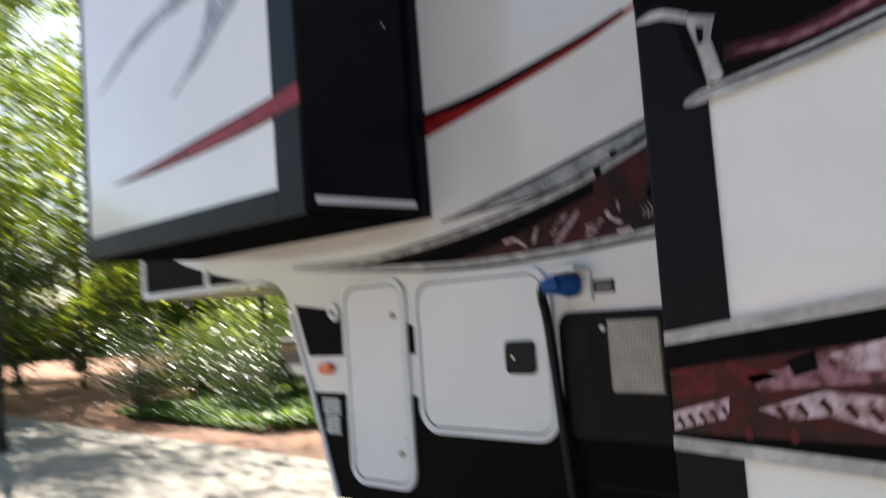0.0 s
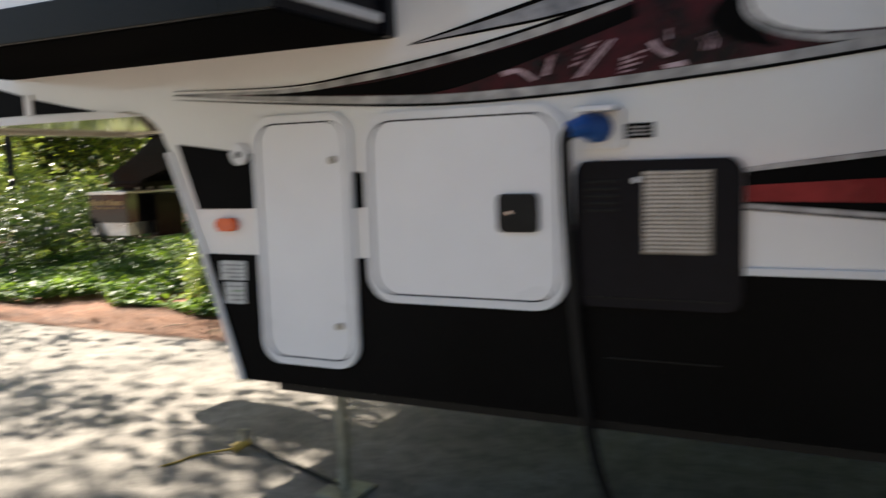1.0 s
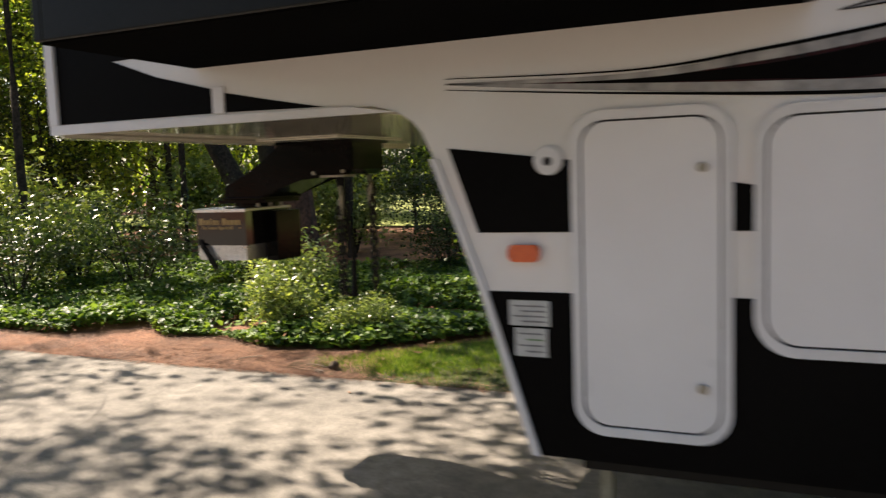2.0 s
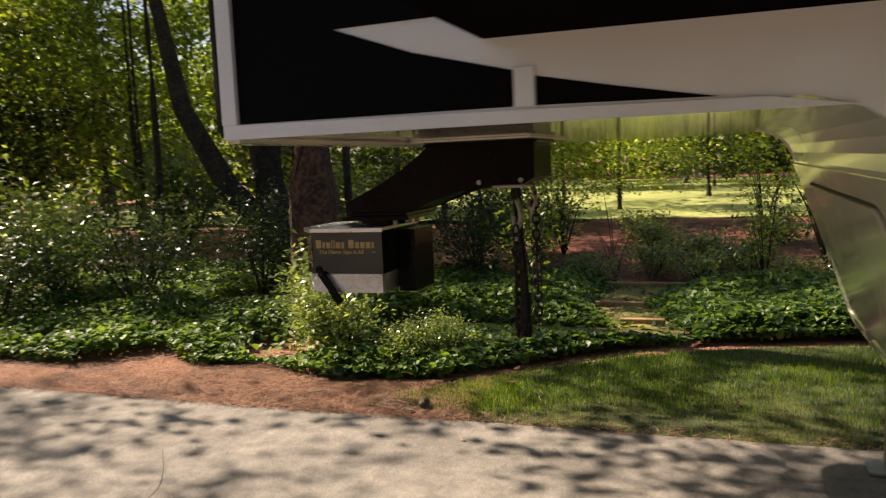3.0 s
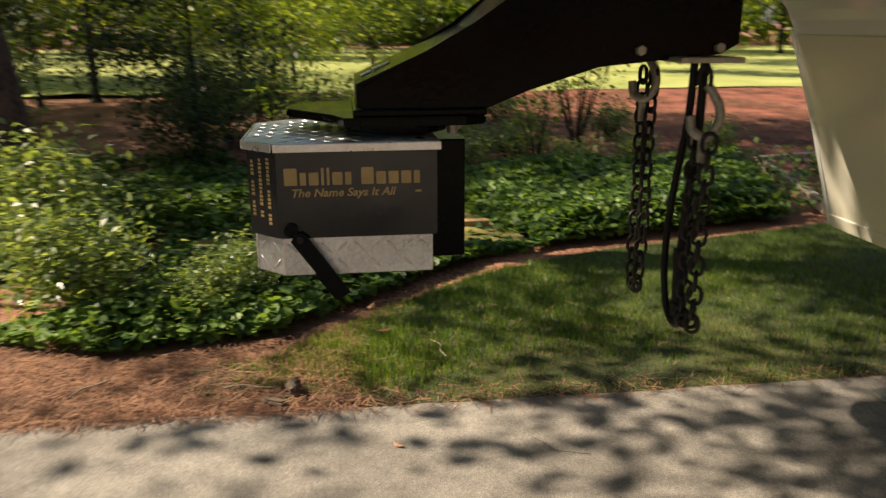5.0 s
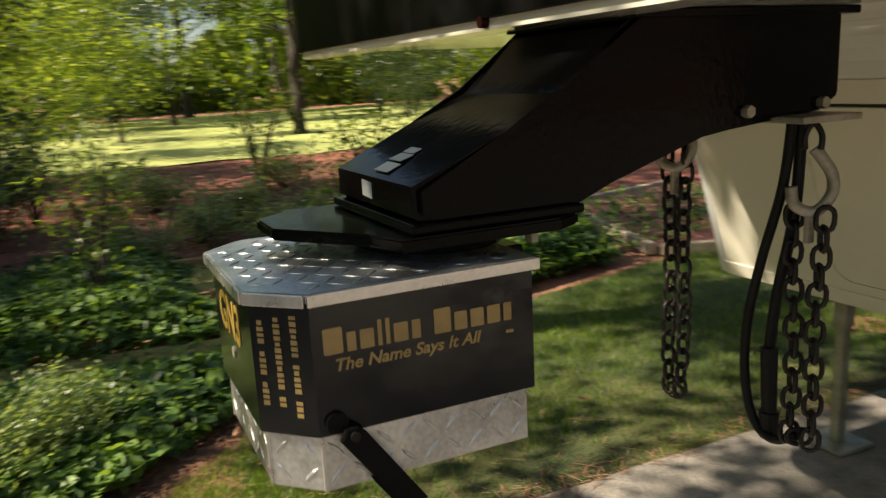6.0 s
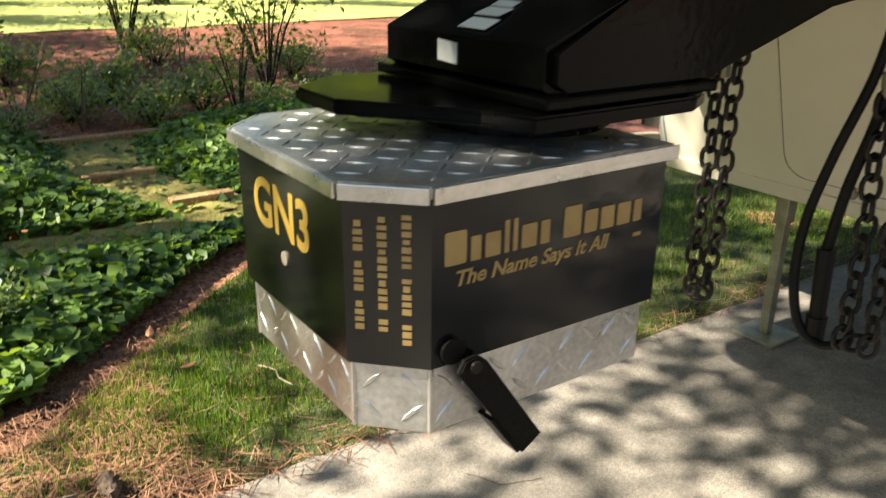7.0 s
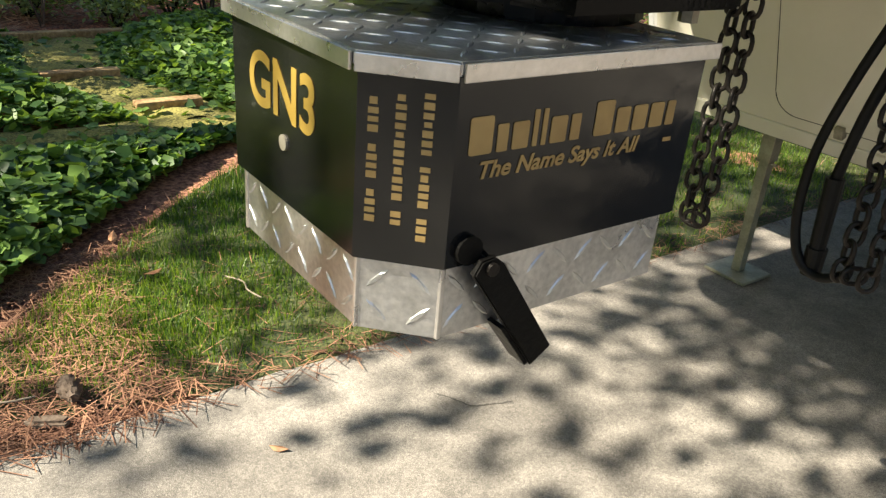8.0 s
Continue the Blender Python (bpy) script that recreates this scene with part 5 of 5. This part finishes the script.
# the reddish pine close to the bed, its crown high above
pine = tree(3, 17, 0.235, 8.5, 3.4, 7000, 0.17, LEAFDARK, BARK, "tall reddish-barked pine beside the ivy bed", clumps=70)
place(pine, [(7.15, 6.52, 1.0, 30), (14.5, 19.5, 1.05, 200), (20.0, -9.5, 1.1, 100)])
forked = tree(5, 13, 0.27, 3.4, 3.8, 2300, 0.14, LEAF, DARKBARK, "dark forked hardwood with leafy crown", fork=0.5, clumps=22, tight=0.34)
place(forked, [(10.4, 9.1, 1.0, 319), (23.7, -1.0, 0.62, 330), (3.0, 22.0, 1.1, 80)])
# canopy trees ahead of the trailer, between the sun and the driveway
canopy = tree(8, 12, 0.06, 5.0, 4.6, 9000, 0.103, LEAF, DARKBARK, "tall hardwood with a high open crown", clumps=90, flat=0.45, tight=0.36)
place(canopy, [(3.11, 9.79, 0.99, 221.73), (3.3, 19.56, 0.66, 39.63), (11.6, 17.6, 0.9, 140), (12.2, 12.8, 0.73, 189.8), (15.5, 19.0, 0.95, 250), (7.02, 10.37, 0.94, 135.88), (4.06, 17.91, 0.68, 143.99), (5.4, 18.16, 0.75, 277.59), (11.28, 11.67, 1.05, 171.44), (10.97, 8.11, 1.05, 182.49), (5.12, 19.67, 0.88, 62.32), (3.19, 15.43, 0.81, 336.79)])
# woods round about, with low branches
wood = tree(11, 10, 0.17, 1.9, 3.6, 8000, 0.15, LEAF, DARKBARK, "woodland tree with low leafy branches", clumps=46, flat=0.6, tight=0.7)
spots = []
for i in range(17):
    a = radians(-32 + 8.0 * i + G.uniform(-2, 2))
    d = G.uniform(38, 46) if a < radians(46) else G.uniform(24, 34)
    spots.append((3.5 + d * math.cos(a), 3.5 + d * math.sin(a), G.uniform(0.95, 1.5), G.uniform(0, 360)))
place(wood, spots)
lime = tree(14, 7, 0.11, 1.1, 2.9, 7500, 0.14, LEAFLIME, DARKBARK, "young yellow-green understorey tree", clumps=70, flat=0.5)
place(lime, [(3.4, 18.0, 1.0, 10), (7.2, 22, 1.2, 120), (34.5, 1.0, 1.2, 220), (33.0, 10.0, 1.1, 50), (0.5, 23.0, 1.1, 310), (36, -8, 1.3, 0), (37, 4.5, 1.2, 90), (14.5, 17.5, 0.9, 200), (34, -14, 1.2, 140), (16.5, 8.6, 0.8, 15), (20.5, 5.4, 0.65, 40), (17.4, 6.2, 0.5, 300), (19.5, 13.0, 1.0, 75), (13.0, 13.6, 0.75, 165), (24.0, 15.0, 1.2, 240)])
dark = tree(17, 6, 0.10, 0.7, 2.5, 9000, 0.11, LEAFDARK, DARKBARK, "dense dark evergreen small tree", clumps=70, flat=0.6)
place(dark, [(12.0, 16.0, 0.6, 0), (7.4, 18.4, 0.6, 130), (15.5, 11.6, 0.6, 50), (26, 3.4, 0.7, 90), (28, -6, 0.9, 200), (13.5, 17.5, 0.9, 280), (22.5, -4.0, 0.6, 20), (4.6, 15.6, 0.5, 220), (9.6, 5.7, 0.38, 60), (33.0, 3.3, 0.6, 10), (15.8, 9.3, 0.5, 150), (32.0, 9.5, 0.7, 200)])
# trees behind and beside the camera
for i in range(8):
    c = copy_thing(dark if i % 2 else wood, pose(-17.5 + G.uniform(-2.0, 1.5), -14 + 4.6 * i, -0.03, 0, 0, G.uniform(0, 360)))
    sc = G.uniform(1.0, 1.3) * (1.25 if i % 2 else 0.75)
    c.scale = (sc, sc, sc)
# far woods that close the view
n_far = 52000
fa = rng.uniform(radians(-75), radians(120), n_far)
fd = np.where(fa > radians(46), rng.uniform(38, 46, n_far), rng.uniform(48, 60, n_far))
fz = rng.uniform(0, 1, n_far) ** 1.1 * (9 + 5 * np.sin(fa * 9) + 3 * np.sin(fa * 23))
far_me = leaves("far_woods", np.stack([3.5 + fd * np.cos(fa), 3.5 + fd * np.sin(fa), fz], -1), rng.uniform(0.35, 0.9, n_far), rng, BROAD)
far_me.materials.append(LEAF)
tagged(new("far_woods", far_me), "dense far woodland foliage", "woods", kind="stuff")


def shrub(seed, r, h, count, size, mat, label, shape=OVAL):
    g = np.random.default_rng(seed)
    t = thing("shrub", label, "shrub", (0, 0, 0), "shrubs")
    V, F = [], []
    ends = []
    for i in range(9):
        a = g.uniform(0, 2 * math.pi)
        e = Vector((math.cos(a) * r * g.uniform(0.2, 0.8), math.sin(a) * r * g.uniform(0.2, 0.8), h * g.uniform(0.55, 1.0)))
        v, f = bark_tube([(0, 0, 0), e * 0.5 + Vector((0, 0, 0.1 * h)), e], [0.012, 0.008, 0.003], 5, 0.1, i)
        o = len(V)
        V.extend(v)
        F.extend([tuple(o + k for k in q) for q in f])
        ends += [e, e * 0.7]
    part("stem", mesh_np("stem", np.array([tuple(p) for p in V]), np.array(F)), DARKBARK, t)
    e = np.array([tuple(x) for x in ends])[g.integers(0, len(ends), count)]
    pos = e + g.normal(0, 1, (count, 3)) * np.array([r * 0.26, r * 0.26, h * 0.17])
    pos[:, 2] = np.maximum(pos[:, 2], 0.02)
    part("foliage", leaves("foliage", pos, g.uniform(0.6, 1.3, count) * size, g, shape, 0.8), mat, t)
    return t


bright = shrub(2, 0.42, 0.62, 2600, 0.055, LEAFPALE, "sunlit pale green shrub in the pine straw")
place(bright, [(5.5, 5.5, 0.85, 0), (6.3, 6.0, 1.1, 90), (5.35, 5.0, 0.5, 200), (5.6, 4.75, 0.5, 300), (7.1, 9.6, 1.6, 30), (8.8, 11.4, 1.7, 140), (6.4, 11.4, 1.9, 260), (11.6, 8.4, 2.0, 10), (12.6, 12.2, 2.6, 80), (8.3, 13.0, 2.4, 200), (10.9, 5.6, 1.6, 320)])
deep = shrub(4, 0.6, 0.9, 3000, 0.05, LEAFDARK, "dark green glossy shrub among the ivy")
place(deep, [(6.6, 8.2, 1.2, 0), (7.8, 7.6, 1.1, 40), (5.9, 9.2, 1.1, 120), (9.0, 5.6, 1.0, 210), (11.4, 5.4, 1.0, 75), (5.2, 10.8, 1.3, 75)])
thin = shrub(6, 0.5, 1.1, 700, 0.06, LEAF, "thin open sapling in the bed")
place(thin, [(7.7, 4.6, 1.0, 0), (9.9, 1.9, 1.2, 60), (11.6, 5.1, 1.2, 130), (13.2, 2.4, 1.3, 220), (8.8, 2.6, 0.8, 10)])

weed = shrub(9, 0.34, 0.34, 900, 0.06, LEAFPALE, "low sunlit green plant growing in the mulch")
place(weed, [(9.1, 3.2, 0.9, 0), (9.35, 2.7, 1.1, 80), (9.0, 2.2, 0.8, 160), (9.6, 3.7, 1.0, 220), (9.2, 1.5, 0.8, 40), (10.3, 3.3, 1.2, 300), (8.95, 4.3, 0.9, 120), (10.9, 1.2, 1.1, 10), (11.8, 3.9, 1.2, 250), (9.9, 0.4, 0.9, 200), (12.6, 2.2, 1.3, 95), (13.6, 4.2, 1.2, 30)])
# dead brushwood standing in the mulch
for x, y, h, a in ((9.3, 4.1, 0.75, 20), (9.7, 3.0, 0.6, 110), (9.15, 3.7, 0.5, 200), (10.6, 2.5, 0.8, 290), (10.2, 1.6, 0.6, 60), (11.4, 4.4, 0.9, 150)):
    bush = thing("dead_brush", "leafless grey-brown stems standing in red mulch", "dead brush", (0, 0, 0), "dead brush")
    for lean, turn, q in ((0.18, 0.0, 1.0), (0.45, 2.2, 0.7), (0.38, 4.1, 0.8), (0.6, 5.3, 0.5)):
        arc = [(math.cos(turn) * lean * f ** 1.4 * h * q, math.sin(turn) * lean * f ** 1.4 * h * q, f * h * q - 0.02) for f in (0.0, 0.35, 0.7, 1.0)]
        v, f = bark_tube([Vector(c) for c in arc], [0.010, 0.008, 0.006, 0.003], 6, 0.1, int(turn * 10))
        part("stem", mesh_np("stem", np.array([tuple(c) for c in v]), np.array(f)), TWIGGREY, bush)
    bush.matrix_basis = pose(x, y, 0.0, 0, 0, a)

# ivy: thousands of small leaves on trailing stems
n_ivy = 130000
iy = rng.uniform(-3.5, 11.5, n_ivy)
ix = bed_line(iy) + 0.05 + np.abs(rng.uniform(0, 1, n_ivy)) ** 1.15 * np.where(iy < 5.3, np.maximum(8.7 + 0.15 * np.sin(iy * 3.1) - bed_line(iy), 0.6), 4.2)
dens = np.array([noise.noise((a * 1.1, b * 1.1, 7.7)) for a, b in zip(ix, iy)])
# distance to the worn strips through the ivy, which stays low beside them
strip_d = np.maximum(np.abs(ix - np.interp(iy, [3.3, 4.0, 4.7, 5.25], [6.50, 6.50, 6.52, 6.60])) - 0.15, np.maximum(iy - 5.25, 3.2 - iy))
walk_d = np.maximum(np.abs(iy - np.interp(ix, [6.5, 6.8, 7.2, 7.65, 8.15, 8.75], [3.5, 3.56, 3.72, 3.86, 3.80, 3.66])) - 0.25, 6.5 - ix)
gap_d = np.minimum(strip_d, walk_d)
gap_d = np.minimum(gap_d, np.hypot(ix - 5.75, iy - 5.95) - 0.45)
bare = (iy < 1.25 - 0.28 * (ix - 6.9)) | (gap_d < 0.04 * dens)
keep = (dens > np.where(iy < 5.4, -0.75, -0.32)) & (~bare | (rng.uniform(0, 1, n_ivy) < 0.05))
ix, iy, dens, gap_d = ix[keep], iy[keep], dens[keep], gap_d[keep]
iz = 0.03 + rng.uniform(0, 1, len(ix)) ** 0.7 * (0.12 + 0.14 * np.clip(dens + 0.3, 0, 1)) * np.clip((ix - bed_line(iy)) * 5, 0.45, 1) * np.clip(0.25 + gap_d * 2.2, 0.25, 1)
ivy_me = leaves("ivy", np.stack([ix, iy, iz], -1), rng.uniform(0.033, 0.070, len(ix)), rng, LOBED, 0.6)
ivy_me.materials.append(IVY)
tagged(new("ivy", ivy_me), "dense dark green ivy covering the bed", "ivy", kind="stuff")

# edging and brown bed beyond the lawn
part_bed = bmesh.new()
prism([(6.9, 0.88), (8.9, 0.33), (9.4, -1.7), (7.2, -1.7), (6.62, 0.25)], "z", 0.0, 0.05, 0.01, part_bed)
bed_me = bpy.data.meshes.new("raised_bed")
part_bed.to_mesh(bed_me)
part_bed.free()
bed_me.materials.append(BRICKRED)
tagged(new("raised_bed", bed_me), "low raised bed of red-brown mulch", "mulch bed")
for a, b in (((6.9, 0.92), (8.95, 0.37)), ((6.86, 0.88), (6.58, 0.23)), ((8.97, 0.33), (9.45, -1.7))):
    d = Vector((b[0] - a[0], b[1] - a[1], 0))
    bm = box(0, d.length, -0.035, 0.035, 0, 0.085, 0.008)
    bmesh.ops.transform(bm, matrix=Matrix.Translation((*a, 0)) @ Matrix.Rotation(math.atan2(d.y, d.x), 4, "Z"), verts=bm.verts)
    tagged(part("edging_timber", bm, TIMBER, None), "pale weathered edging timber round the mulch bed", "edging", "edging timbers")

# timber steps across the mossy path
for x, y0, y1 in ((6.79, 3.40, 3.74), (7.50, 3.62, 4.04), (8.58, 3.30, 4.10)):
    st = part("step_timber", box(x - 0.04, x + 0.04, y0, y1, -0.02, 0.095, 0.012), STEPWOOD, None)
    tagged(st, "short tan weathered timber step set across the mossy path", "step", "path steps")

# pine cone and twigs by the driveway
cone = thing("pine_cone", "brown open pine cone on the straw", "pine cone", (4.57, 4.54, 0.02))
cv, cf = [], []
for i in range(46):
    a, tt = i * 2.4, i / 46
    rad = 0.026 * math.sin(math.pi * (0.12 + 0.82 * tt)) + 0.004
    c0 = Vector((-0.045 + 0.09 * tt, math.cos(a) * rad * 0.5, 0.02 + math.sin(a) * rad * 0.5))
    tip = Vector((-0.045 + 0.09 * tt + 0.012, math.cos(a) * rad, 0.02 + math.sin(a) * rad))
    sd = Vector((0, -math.sin(a), math.cos(a))) * 0.006
    o = len(cv)
    cv += [tuple(c0 - sd), tuple(c0 + sd), tuple(tip + sd * 1.2), tuple(tip - sd * 1.2)]
    cf.append((o, o + 1, o + 2, o + 3))
part("scale_spiral", mesh_np("scale_spiral", np.array(cv), np.array(cf)), CONE, cone)
part("core", tube((-0.04, 0, 0.02), (0.045, 0, 0.02), 0.012, 0.006, 8), CONE, cone)


def fallen_leaf(x, y, z, size, turn):
    g = bmesh.new()
    outline = [(0, -1, 0.2), (0.32, -0.4, 0.0), (0.36, 0.2, 0.05), (0.0, 1.0, 0.3), (-0.36, 0.2, 0.12), (-0.32, -0.4, 0.06)]
    vs = [g.verts.new((a * size, b * size, c * size)) for a, b, c in outline]
    g.faces.new((vs[0], vs[1], vs[2], vs[3]))
    g.faces.new((vs[0], vs[3], vs[4], vs[5]))
    ex = bmesh.ops.extrude_face_region(g, geom=g.faces[:])
    bmesh.ops.translate(g, verts=[e for e in ex["geom"] if isinstance(e, bmesh.types.BMVert)], vec=(0, 0, 0.0012))
    bmesh.ops.recalc_face_normals(g, faces=g.faces)
    ob = part("fallen_leaf", g, DRYLEAF, None)
    ob.matrix_basis = pose(x, y, z, 0, 0, turn)
    return tagged(ob, "dry curled brown leaf lying on the ground", "leaf", "fallen leaves")


fallen_leaf(5.09, 4.18, 0.03, 0.035, 20)
fallen_leaf(4.16, 4.18, 0.002, 0.025, 130)
fallen_leaf(5.40, 4.22, 0.03, 0.04, 250)
fallen_leaf(4.75, 3.60, 0.035, 0.03, 75)
fallen_leaf(4.95, 2.90, 0.035, 0.035, 310)
chip = bmesh.new()
prism([(-0.05, -0.012), (-0.02, -0.022), (0.045, -0.014), (0.055, 0.004), (0.03, 0.018), (-0.04, 0.014)], "z", 0.0, 0.022, 0.007, chip)
chip_ob = part("bark_chip", chip, CONE, None)
chip_ob.matrix_basis = pose(4.50, 4.605, 0.004, 0, 0, 60)
tagged(chip_ob, "brown weathered chip of pine bark on straw", "bark chip")
for x, y, a in ((4.63, 4.70, 80), (5.2, 5.0, 30), (4.7, 5.3, 140), (4.9, 3.95, 10)):
    tw = part("twig", pipe([(-0.09, 0, 0.006), (-0.03, 0.012, 0.012), (0.03, -0.008, 0.010), (0.10, 0.014, 0.006)], 0.0028, 6), TIMBER, None)
    tw.matrix_basis = pose(x, y, 0.012, 0, 0, a)
    tagged(tw, "pale thin broken twig on the straw", "twig", "twigs")
